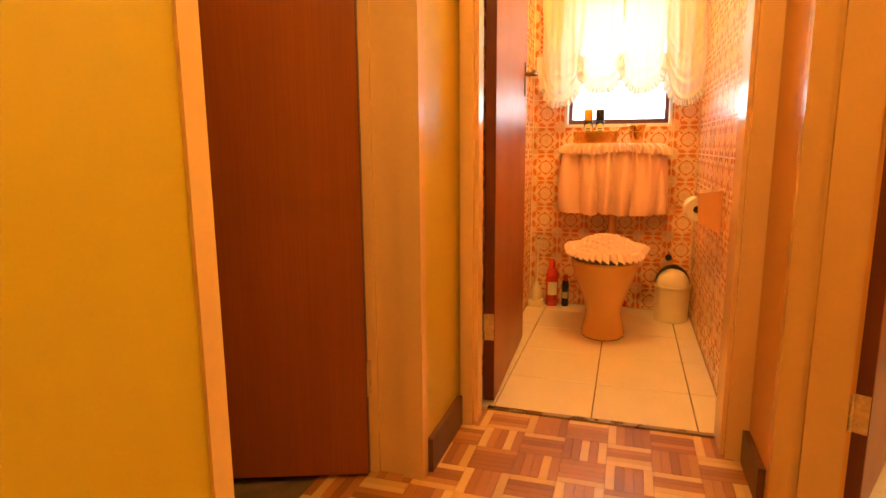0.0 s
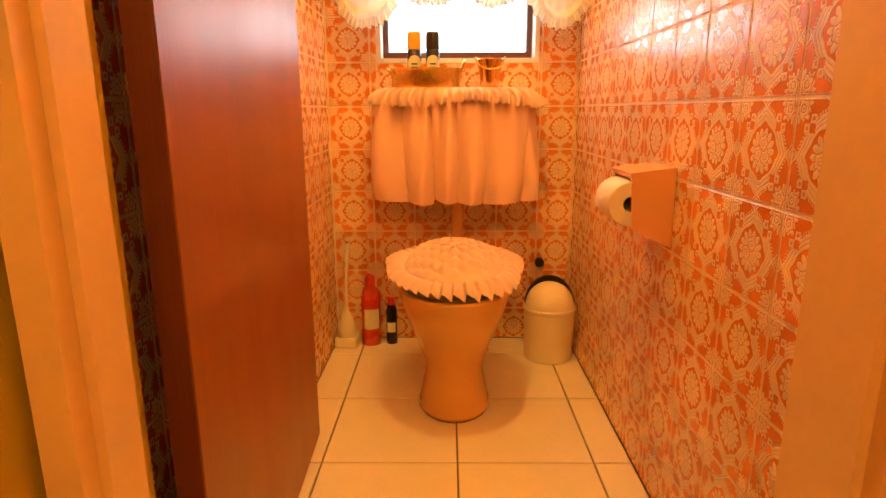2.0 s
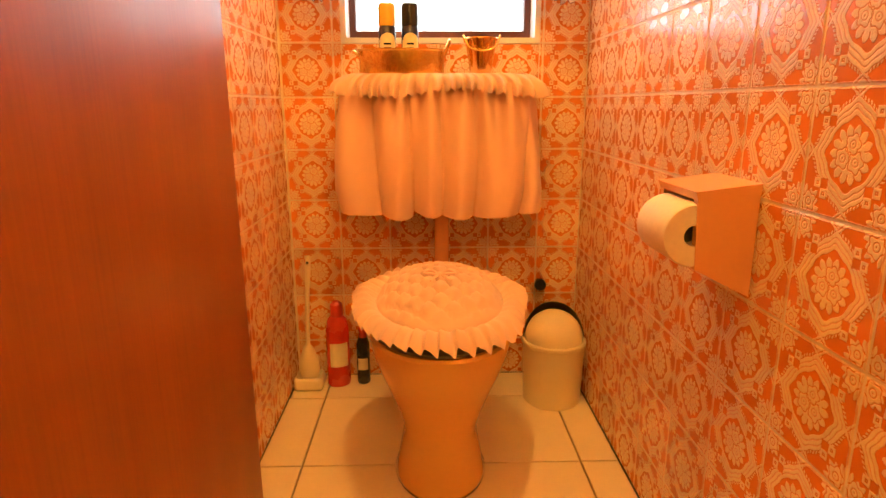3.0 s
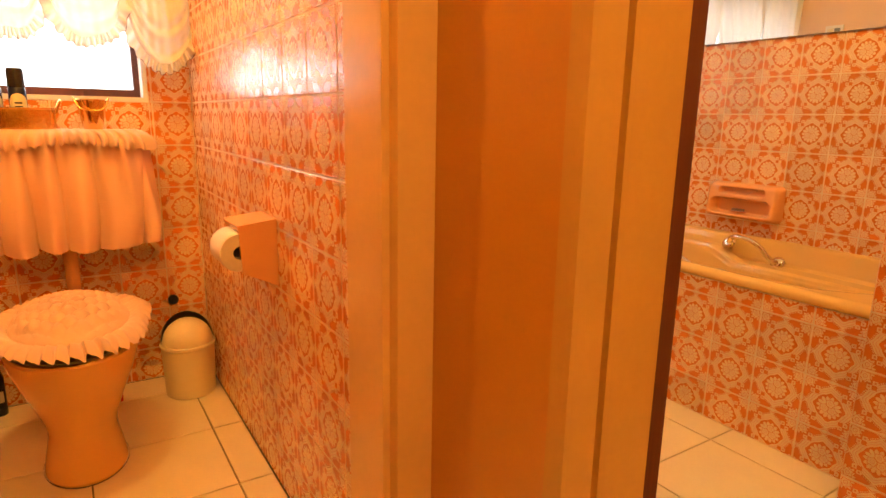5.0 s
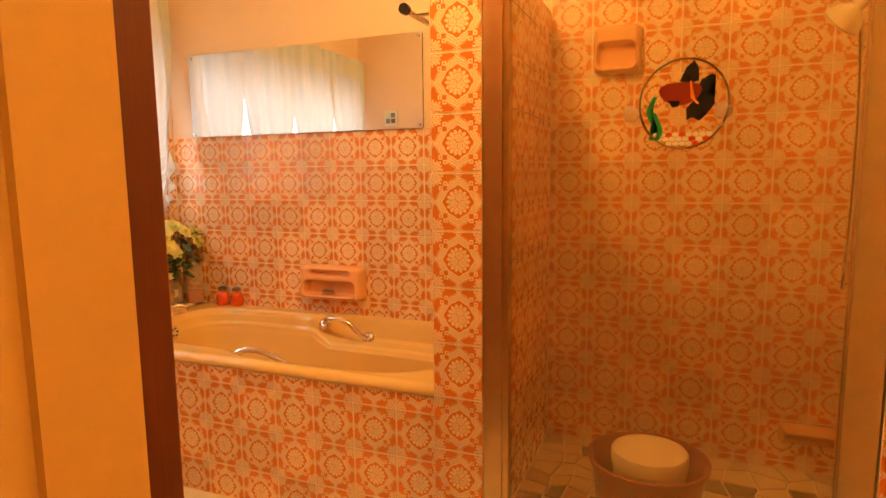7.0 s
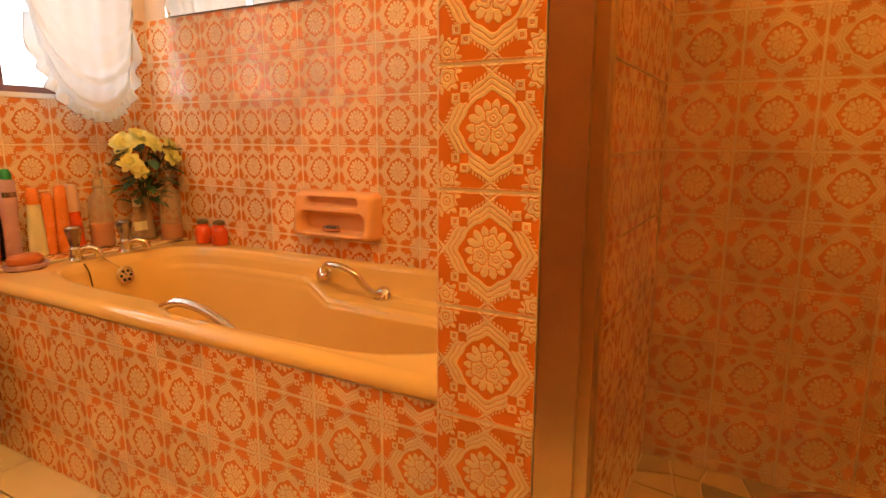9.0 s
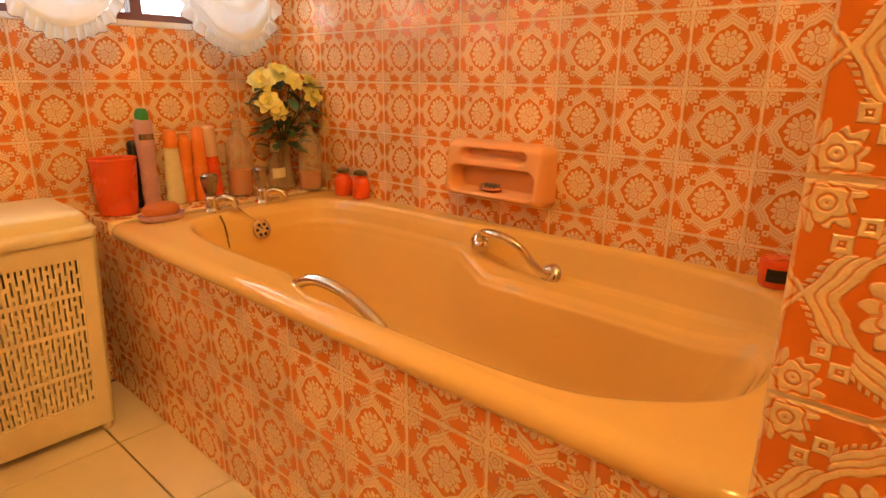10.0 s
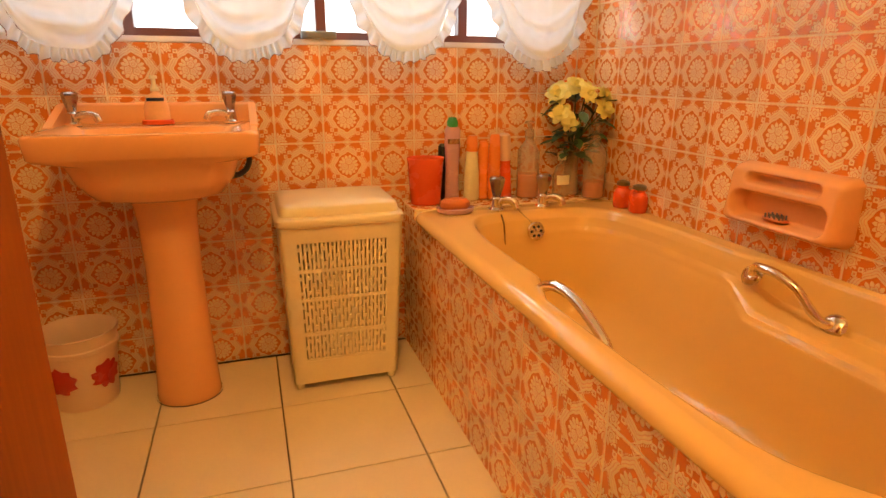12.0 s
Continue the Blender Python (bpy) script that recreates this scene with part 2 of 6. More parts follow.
def lathe(bm, profile, n=32, sx=1.0, sy=1.0, centre=(0, 0), wave=None):
    """Rings of (radius, z) round the z axis; a radius of 0 closes an end."""
    rings = []
    for r, z in profile:
        if r <= 1e-6:
            rings.append([bm.verts.new((centre[0], centre[1], z))])
            continue
        ring = []
        for i in range(n):
            a = 2 * math.pi * i / n
            k = r + (wave(a, r, z) if wave else 0)
            ring.append(bm.verts.new((centre[0] + k * sx * math.cos(a), centre[1] + k * sy * math.sin(a), z)))
        rings.append(ring)
    skin(bm, rings)
    return rings


def skin(bm, rings, closed=True):
    for p, q in zip(rings, rings[1:]):
        if len(p) == 1 and len(q) == 1:
            continue
        n = max(len(p), len(q))
        for i in range(n if closed else n - 1):
            j = (i + 1) % n
            if len(p) == 1:
                bm.faces.new((p[0], q[j], q[i]))
            elif len(q) == 1:
                bm.faces.new((p[i], p[j], q[0]))
            else:
                bm.faces.new((p[i], p[j], q[j], q[i]))


def tube(bm, points, radius, n=10, closed=False):
    """A round rod along points; radius a number or a list."""
    pts = [Vector(p) for p in points]
    rad = radius if isinstance(radius, (list, tuple)) else [radius] * len(pts)
    rings, side = [], None
    for i, p in enumerate(pts):
        ahead = (pts[min(i + 1, len(pts) - 1)] - pts[max(i - 1, 0)]).normalized()
        if side is None:
            side = ahead.orthogonal().normalized()
        side = (side - ahead * side.dot(ahead)).normalized()
        up = ahead.cross(side)
        rings.append([bm.verts.new(p + rad[i] * (math.cos(2 * math.pi * k / n) * side + math.sin(2 * math.pi * k / n) * up)) for k in range(n)])
    skin(bm, rings)
    if not closed:
        bm.faces.new(rings[0][::-1])
        bm.faces.new(rings[-1])


def curve_points(ctrl, steps=8):
    """A smooth line through control points (Catmull-Rom)."""
    p = [Vector(c) for c in ctrl]
    p = [2 * p[0] - p[1]] + p + [2 * p[-1] - p[-2]]
    out = []
    for i in range(1, len(p) - 2):
        for k in range(steps):
            t = k / steps
            out.append(0.5 * (2 * p[i] + (p[i + 1] - p[i - 1]) * t + (2 * p[i - 1] - 5 * p[i] + 4 * p[i + 1] - p[i + 2]) * t * t
                              + (3 * p[i] - p[i - 1] - 3 * p[i + 1] + p[i + 2]) * t ** 3))
    return out + [p[-2]]


def structure(name, boxes, material, label, category, bevel=0.0):
    bm = bmesh.new()
    for b in boxes:
        box(bm, *b)
    if bevel:
        soften(bm, bevel)
    ob = part(name, bm, material, smooth=bevel > 0)
    return tagged(ob, label, category, kind="structure")


# ---- the plan ----
OUT = 3.62                      # inner face of the outside wall
T_L, T_R = -0.472, 0.452        # toilet side walls
HALL_L, HALL_R = -0.450, 0.490  # hall side walls
B_L, B_R = 0.655, 2.615         # bathroom side walls
B_S = 0.55                      # bathroom south wall
TOP = 2.50
PANEL = 1.866                   # bath front
END0, END1, END_X = 1.660, 1.806, 1.742   # shower partition
TW, TE, BW, BE, W0, W1 = -0.286, 0.305, 0.70, 2.54, 1.072, 1.95   # windows
TD0, TD1 = -0.375, 0.398        # toilet door opening

# ---- structure ----
ceiling = structure("ceiling", [(-2.2, 3.0, -1.8, 4.0, TOP, TOP + 0.1)], M_CEIL, "plain white painted ceiling", "ceiling")
ground = structure("floor", [(-2.2, 3.0, -1.8, 3.84, -0.12, -0.012)], M_JOINT, "floor slab with dark joints under the tiles", "floor")
wall_north = structure("wall_north", [
    (-2.2, TW, OUT + 0.008, OUT + 0.23, 0, TOP), (TW, TE, OUT + 0.008, OUT + 0.23, 0, W0 - 0.006), (TW, TE, OUT + 0.008, OUT + 0.23, W1, TOP),
    (TE, BW, OUT + 0.008, OUT + 0.23, 0, TOP), (BW, BE, OUT + 0.008, OUT + 0.23, 0, W0 - 0.006), (BW, BE, OUT + 0.008, OUT + 0.23, W1, TOP),
    (BE, 3.0, OUT + 0.008, OUT + 0.23, 0, TOP)], M_PEACH, "outside wall, peach paint above orange patterned tiles", "wall")
wall_mid = structure("wall_middle", [(T_R + 0.008, B_L - 0.008, 2.0555, OUT + 0.007, 0, TOP)], M_PEACH, "wall between toilet and bathroom", "wall")
wall_west = structure("wall_west", [(T_L - 0.13, T_L - 0.008, 2.06, OUT + 0.007, 0, TOP)], M_PEACH, "toilet side wall above its tiles", "wall")
wall_east = structure("wall_east", [(B_R + 0.008, B_R + 0.2, -1.0, OUT + 0.007, 0, TOP)], M_PEACH, "bathroom wall with peach paint above the tiles", "wall")
wall_hall_left = structure("wall_hall_left", [(HALL_L - 0.165, HALL_L, -1.8, 0.648, 0, TOP), (HALL_L - 0.165, HALL_L, 0.648, 1.53, 2.06, TOP), (HALL_L - 0.165, HALL_L, 1.565, 2.05, 0, TOP), (HALL_L - 0.165, HALL_L, 1.53, 1.565, 2.06, TOP)], M_YELLOW, "yellow painted hall wall", "wall")
wall_hall_right = structure("wall_hall_right", [(HALL_R, B_L - 0.008, -1.8, 0.79, 0, TOP), (HALL_R, B_L - 0.008, 0.79, 1.70, 2.06, TOP)], M_YELLOW, "yellow painted hall wall", "wall")
# this wall's orange tone carries the shade between the doorways
wall_hall_corner = structure("wall_hall_corner", [(HALL_R - 0.018, B_L - 0.008, 1.6425, 2.0545, 0, TOP)], M_HALLSHADE, "short painted wall between the two doorways, warm shade in its colour", "wall")
wall_toilet_front = structure("wall_toilet_front", [(-0.60, TD0 - 0.04, 1.94, 2.055, 0, TOP), (TD1 + 0.04, HALL_R - 0.0185, 1.94, 2.06, 0, TOP), (TD0 - 0.04, TD1 + 0.04, 1.94, 2.055, 2.08, TOP)], M_YELLOW, "yellow painted wall round the toilet door", "wall")
wall_south = structure("wall_south", [(-2.2, 3.0, -1.95, -1.8, 0, TOP)], M_YELLOW, "hall end wall", "wall")
wall_far_west = structure("wall_far_west", [(-2.35, -2.2, -1.95, 3.9, 0, TOP), (-2.2, -0.62, 2.06, 2.2, 0, TOP)], M_YELLOW, "walls of the room beyond the brown door", "wall")
wall_bath_south = structure("wall_bath_south", [(B_L - 0.005, 2.80, B_S - 0.15, B_S - 0.008, 0, TOP)], M_PEACH, "bathroom south wall", "wall")
partition = structure("shower_partition", [(END_X + 0.008, B_R + 0.007, END0 + 0.008, END1 - 0.008, 0, 1.80)], M_GROUT, "tiled shower partition wall", "wall")

# ---- more materials ----
def cloth(name, color, through=0.35, vary=0.06):
    n = Nodes(name)
    weave = n.noise(420, 2)
    n.set(color=n.mix(n.ramp(n.noise(7), 0.3, 0.7), tuple(c * (1 - vary) for c in color), color), rough=0.75, sheen=0.25)
    n.bump(weave, 0.15, 0.0006)
    if through:
        t = n.add("ShaderNodeBsdfTranslucent")
        t.inputs["Color"].default_value = (*color, 1)
        mix = n.add("ShaderNodeMixShader")
        mix.inputs[0].default_value = through
        n.link(n.bsdf.outputs[0], mix.inputs[1])
        n.link(t.outputs[0], mix.inputs[2])
        n.link(mix.outputs[0], n.tree.nodes["Material Output"].inputs["Surface"])
    return n.mat


def clear(name, tint, gloss=0.08, rough=0.03, film=0.0, color=(0.88, 0.60, 0.28)):
    """Clear glass or plastic, thin: it lets light straight through and has a glossy skin."""
    n = Nodes(name)
    t, g = n.add("ShaderNodeBsdfTransparent"), n.add("ShaderNodeBsdfGlossy")
    t.inputs["Color"].default_value, g.inputs["Roughness"].default_value = (*tint, 1), rough
    f = n.add("ShaderNodeFresnel")
    f.inputs["IOR"].default_value = 1.45
    mix = n.add("ShaderNodeMixShader")
    n.link(n.math("ADD", n.math("MULTIPLY", f.outputs[0], 0.45), n.math("MULTIPLY", n.noise(12), gloss)), mix.inputs[0])
    n.link(t.outputs[0], mix.inputs[1])
    n.link(g.outputs[0], mix.inputs[2])
    n.link(mix.outputs[0], n.tree.nodes["Material Output"].inputs["Surface"])
    if film:
        # dried water film: a little scattered light, uneven over the pane
        d, haze = n.add("ShaderNodeBsdfDiffuse"), n.add("ShaderNodeMixShader")
        d.inputs["Color"].default_value = (*color, 1)
        n.link(n.math("MULTIPLY_ADD", n.noise(3), film * 0.5, film * 0.75), haze.inputs[0])
        n.link(mix.outputs[0], haze.inputs[1])
        n.link(d.outputs[0], haze.inputs[2])
        n.link(haze.outputs[0], n.tree.nodes["Material Output"].inputs["Surface"])
    return n.mat


def glow(name, color, strength):
    n = Nodes(name)
    e = n.add("ShaderNodeEmission")
    e.inputs["Color"].default_value, e.inputs["Strength"].default_value = (*color, 1), strength
    n.link(e.outputs[0], n.tree.nodes["Material Output"].inputs["Surface"])
    return n.mat


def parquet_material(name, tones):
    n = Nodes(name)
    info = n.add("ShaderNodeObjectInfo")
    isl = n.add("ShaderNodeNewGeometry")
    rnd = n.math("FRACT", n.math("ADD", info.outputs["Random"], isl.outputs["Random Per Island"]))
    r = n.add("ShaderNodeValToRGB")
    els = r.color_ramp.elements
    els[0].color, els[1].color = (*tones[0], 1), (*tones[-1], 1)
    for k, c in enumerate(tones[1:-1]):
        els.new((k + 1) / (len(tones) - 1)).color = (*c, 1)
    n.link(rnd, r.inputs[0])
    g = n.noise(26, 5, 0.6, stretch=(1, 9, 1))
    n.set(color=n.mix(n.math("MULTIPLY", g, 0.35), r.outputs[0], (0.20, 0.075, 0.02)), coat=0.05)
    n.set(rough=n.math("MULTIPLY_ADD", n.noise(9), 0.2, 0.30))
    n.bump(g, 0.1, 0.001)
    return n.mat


def mosaic_material():
    n = Nodes("shower_floor_mosaic")
    info = n.add("ShaderNodeObjectInfo")
    r = n.add("ShaderNodeValToRGB")
    r.color_ramp.interpolation = "CONSTANT"
    els = r.color_ramp.elements
    els[0].color, els[1].position, els[1].color = (0.75, 0.60, 0.34, 1), 0.5, (0.09, 0.085, 0.04, 1)
    els.new(0.72).color = (0.55, 0.40, 0.20, 1)
    els.new(0.86).color = (0.14, 0.12, 0.05, 1)
    n.link(info.outputs["Random"], r.inputs[0])
    n.set(color=n.mix(n.math("MULTIPLY", n.noise(40), 0.4), r.outputs[0], (0.5, 0.36, 0.2)), rough=0.35)
    return n.mat


M_CURTAIN_T = cloth("cream_net", (0.84, 0.78, 0.68), 0.36)
M_CURTAIN_B = cloth("white_voile", (0.74, 0.76, 0.78), 0.26)
M_COVER = cloth("peach_satin", (0.84, 0.52, 0.37), 0.0)
M_COVER.node_tree.nodes["Principled BSDF"].inputs["Roughness"].default_value = 0.34
M_FRILL = cloth("peach_lace_frill", (0.76, 0.50, 0.36), 0.0)
M_LAUNDRY = cloth("pale_laundry", (0.80, 0.72, 0.52), 0.0)
M_PIPING = plain("dark_thread_edge", (0.30, 0.13, 0.08), 0.8)
M_GLASS = clear("window_glass", (0.97, 0.98, 0.98))
M_SHOWERGLASS = clear("shower_glass", (0.95, 0.88, 0.76), 0.05, 0.10, 0.10)
M_JAR = clear("clear_plastic", (0.95, 0.88, 0.80), 0.12, 0.08, 0.24, (0.92, 0.80, 0.62))
M_SOAPORANGE = plain("orange_liquid", (0.80, 0.26, 0.08), 0.25)
M_PARQUET = parquet_material("parquet_red_wood", ((0.28, 0.095, 0.022), (0.38, 0.14, 0.034), (0.48, 0.20, 0.052), (0.54, 0.25, 0.07)))
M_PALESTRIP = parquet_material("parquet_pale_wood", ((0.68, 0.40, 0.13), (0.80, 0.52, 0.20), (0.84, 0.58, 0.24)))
M_MOSAIC = mosaic_material()
M_RED = plain("red_plastic", (0.55, 0.035, 0.015), 0.3, vary=0.08)
M_REDORANGE = plain("orange_red_plastic", (0.78, 0.10, 0.02), 0.3, vary=0.06)
M_ORANGE = plain("orange_plastic", (0.82, 0.25, 0.05), 0.3, vary=0.05)
M_LILAC = plain("lilac_plastic", (0.56, 0.33, 0.40), 0.3, vary=0.05)
M_GREEN = plain("green_plastic", (0.02, 0.28, 0.08), 0.35)
M_NAVY = plain("navy_printed_tin", (0.02, 0.025, 0.07), 0.25)
M_YELLOWCAP = plain("yellow_plastic", (0.80, 0.50, 0.05), 0.35)
M_BLACKCAP = plain("black_plastic", (0.012, 0.013, 0.016), 0.3)
M_LABEL = plain("pale_paper_label", (0.78, 0.72, 0.50), 0.5, vary=0.08, scale=40)
M_PAPER = plain("toilet_paper", (0.86, 0.74, 0.60), 0.85, vary=0.05, scale=60, bump=0.3)
M_CORESHADE = plain("roll_core_shade", (0.06, 0.04, 0.03), 0.9)
M_OLIVE = plain("dark_olive_plastic", (0.13, 0.09, 0.035), 0.4)
M_LEAF = plain("artificial_leaf", (0.05, 0.11, 0.03), 0.5, vary=0.3, scale=30)
M_PETAL = plain("pale_yellow_petal", (0.80, 0.74, 0.24), 0.6, vary=0.12, scale=40)
M_SOAP = plain("brown_orange_soap", (0.55, 0.16, 0.05), 0.45, vary=0.1)
M_GREYPLASTIC = plain("smoky_tap_head", (0.42, 0.36, 0.32), 0.10, 0.85)
M_GREYDISH = plain("grey_tin_dish", (0.22, 0.24, 0.24), 0.35, 0.6)
M_STEEL = plain("painted_steel_hinge", (0.62, 0.44, 0.24), 0.35, 0.4, vary=0.2, scale=60)
M_BRONZE = plain("old_bronze", (0.30, 0.22, 0.12), 0.3, 0.9)
M_MIRROR = plain("mirror_silver", (0.92, 0.90, 0.86), 0.0, 1.0, vary=0.0)
M_MIRROR.node_tree.nodes["Principled BSDF"].inputs["Roughness"].default_value = 0.01
for ln in list(M_MIRROR.node_tree.links):
    if ln.to_socket.name == "Roughness":
        M_MIRROR.node_tree.links.remove(ln)
M_DAY = glow("bright_daylight", (1.0, 1.0, 1.0), 4.5)

# ---- door frames, skirting, trim ----
def frame_profile(name, dims_list, label, paint=M_FRAME):
    """A painted door frame: lining, stop and mouldings as one joined frame with parts for each jamb."""
    root = thing(name, pose(0, 0, 0), label, "door frame", kind="structure")
    for pname, dims, bev in dims_list:
        box_part(pname, dims, paint, root, bev, segments=3)
    return root


frame_profile("door_frame_toilet", [
    ("jamb", (TD0 - 0.085, TD0 - 0.010, 1.925, 1.99, 0, 2.10), 0.010), ("rebate", (TD0 - 0.085, TD0 - 0.056, 1.99, 2.052, 0, 2.10), 0.004), ("stop", (TD0 - 0.060, TD0 - 0.022, 1.895, 1.925, 0, 2.10), 0.012),
    ("jamb", (TD1, TD1 + 0.0735, 1.925, 2.052, 0, 2.10), 0.010), ("stop", (TD1 + 0.012, TD1 + 0.0735, 1.900, 1.925, 0, 2.10), 0.011),
    ("head", (TD0, TD1, 1.925, 2.052, 2.06, 2.10), 0.008)], "cream gloss painted frame of the toilet doorway")
frame_profile("door_frame_left", [
    ("jamb", (HALL_L - 0.060, HALL_L + 0.004, 1.518, 1.562, 0, 2.06), 0.009), ("stop", (HALL_L - 0.136, HALL_L - 0.0605, 1.530, 1.562, 0, 2.06), 0.007),
    ("rebate", (HALL_L - 0.172, HALL_L - 0.1365, 1.522, 1.562, 0, 2.06), 0.006),
    ("jamb", (HALL_L - 0.165, HALL_L + 0.006, 0.648, 0.688, 0, 2.06), 0.008),
    ("head", (HALL_L - 0.165, HALL_L + 0.004, 0.688, 1.518, 2.02, 2.06), 0.006)], "cream painted frame of the side doorway")
frame_profile("door_frame_bathroom", [
    ("jamb", (HALL_R - 0.020, HALL_R + 0.030, 1.612, 1.642, 0, 2.06), 0.010), ("rebate", (HALL_R + 0.0302, HALL_R + 0.0458, 1.626, 1.642, 0, 2.06), 0.002), ("stop", (HALL_R + 0.046, B_L - 0.028, 1.616, 1.642, 0, 2.06), 0.007),
    ("jamb", (HALL_R - 0.010, B_L + 0.004, 0.755, 0.80, 0, 2.06), 0.008),
    ("head", (HALL_R - 0.010, B_L + 0.004, 0.80, 1.612, 2.02, 2.06), 0.006)], "ochre cream painted frame of the bathroom doorway", M_OCHRE)


def skirting(name, dims, label):
    ob = box_part(name, dims, M_SKIRT, None, 0.012, segments=3)
    return tagged(ob, label, "skirting", kind="structure")


skirting("baseboard", (HALL_L, HALL_L + 0.018, 1.566, 1.893, 0, 0.105), "dark varnished wooden skirting board on the hall wall")
skirting("baseboard", (HALL_R - 0.037, HALL_R - 0.019, 1.665, 1.893, 0, 0.105), "dark varnished wooden skirting board on the hall wall")
skirting("baseboard", (HALL_L, HALL_L + 0.018, -1.8, 0.646, 0, 0.105), "dark varnished wooden skirting board on the hall wall")
tagged(box_part("threshold", (TD0, TD1, 2.030, 2.052, -0.012, 0.007), M_BRONZE, None, 0.003), "thin metal threshold strip at the toilet door", "threshold", kind="structure")


# ---- doors ----
def lever_handle(parent, m, face, mirror=1):
    bm = bmesh.new()
    box(bm, -0.020, 0.020, 0, 0.006, -0.10, 0.05)
    soften(bm, 0.004)
    plate = part("handle", bm, M_BRONZE, parent, "bronze lever handle on a long plate", m=m)
    bm = bmesh.new()
    tube(bm, curve_points([(0, 0.004, 0), (0, 0.045, 0), (mirror * 0.02, 0.055, 0), (mirror * 0.11, 0.052, -0.004)], 5), [0.011] * 5 + [0.010] * 5 + [0.009] * 6, 10)
    part("lever", bm, M_BRONZE, plate)
    return plate


def door(name, hinge, angle, width, label, side):
    """A flush veneered leaf from its hinge along +y, then turned; its thickness lies towards -x."""
    root = thing(name, pose(hinge[0], hinge[1], 0, 0, 0, angle), label, "door")
    box_part("leaf", (-0.040, 0, 0.002, width, 0.012, 2.03), M_DOOR, root, 0.003)
    box_part("edge", (-0.0385, -0.0015, -0.001, 0.0035, 0.013, 2.028), M_EDGE, root, 0.001, "dark bare edge of the leaf")
    for z in (0.30, 1.78):
        bm = bmesh.new()
        box(bm, -0.034, -0.002, -0.004, -0.0008, z - 0.05, z + 0.05)
        tube(bm, [(side, -0.006, z - 0.05), (side, -0.006, z + 0.05)], 0.006, 10)
        for k in (-0.03, 0, 0.03):
            tube(bm, [(-0.018, -0.0035, z + k), (-0.018, -0.006, z + k)], 0.004, 8)
        part("hinge", bm, M_STEEL, root, "painted steel butt hinge")
    lever_handle(root, Matrix.Translation((0, width - 0.055, 1.285)) @ pose(0, 0, 0, 0, 0, -90), 1)
    lever_handle(root, Matrix.Translation((-0.040, width - 0.055, 1.285)) @ pose(0, 0, 0, 0, 0, 90), 1, -1)
    return root


door("toilet_door", (-0.362, 2.085), 2.0, 0.785, "open red-brown veneered wooden door of the toilet", -0.038)
door("bathroom_door", (0.680, 1.632), -27.3, 0.88, "open red-brown veneered wooden door of the bathroom", -0.040)
door("side_door", (-0.617, 1.522), 110, 0.76, "open dark red-brown wooden door off the hall", -0.002)


# ---- windows ----
def window(name, x0, x1, mullions, label):
    root = thing(name, pose(0, 0, 0), label, "window", kind="structure")
    y0, y1 = OUT + 0.002, OUT + 0.13
    box_part("window_sill", (x0, x1, y0 - 0.004, y1, W0 - 0.006, W0 + 0.010), M_SILL, root, 0.004, "white painted sill")
    for a, b in ((x0, x0 + 0.016), (x1 - 0.016, x1)):
        box_part("reveal", (a, b, y0 - 0.004, y1, W0 + 0.010, W1), M_SILL, root, 0.003)
    box_part("reveal", (x0, x1, y0, y1, W1 - 0.012, W1 + 0.004), M_SILL, root, 0.003)
    f0, f1 = y1 - 0.045, y1
    box_part("window_frame", (x0 + 0.016, x1 - 0.016, f0, f1, W0 + 0.010, W0 + 0.038), M_WINFRAME, root, 0.004, "brown window rail")
    box_part("window_frame", (x0 + 0.016, x1 - 0.016, f0, f1, W1 - 0.06, W1 - 0.012), M_WINFRAME, root, 0.004)
    posts = [x0 + 0.016, *mullions, x1 - 0.036]
    for p in posts:
        box_part("window_frame", (p, p + 0.020 if p in (posts[0], posts[-1]) else p + 0.034, f0, f1, W0 + 0.038, W1 - 0.06), M_WINFRAME, root, 0.003)
    for a, b in zip(posts, posts[1:]):
        pane = box_part("pane", (a + 0.02, b, f0 + 0.018, f0 + 0.022, W0 + 0.038, W1 - 0.06), M_GLASS, root, 0, "clear glass pane")
        pane.visible_shadow = False
    return root


window("window_1", TW, TE, [], "small toilet window with brown frame and white reveal")
wb = window("window_2", BW, BE, [1.02, 1.60, 2.10], "wide bathroom window with brown frame and white sill")
for x in (1.04, 2.08):
    bm = bmesh.new()
    tube(bm, [(x, OUT + 0.085, 1.42), (x, OUT + 0.06, 1.42), (x - 0.01, OUT + 0.05, 1.36)], 0.007, 8)
    part("window_catch", bm, M_BRONZE, wb, "bronze window catch")
backdrop = structure("backdrop", [(-6, 9, 7.0, 7.02, -2, 9)], M_DAY, "overexposed white daylight outside the windows", "backdrop")
wall_out = structure("garden_wall", [(-6, 9, 6.2, 6.4, -2, 0.85)], M_SILL, "pale wall in the yard outside", "wall")


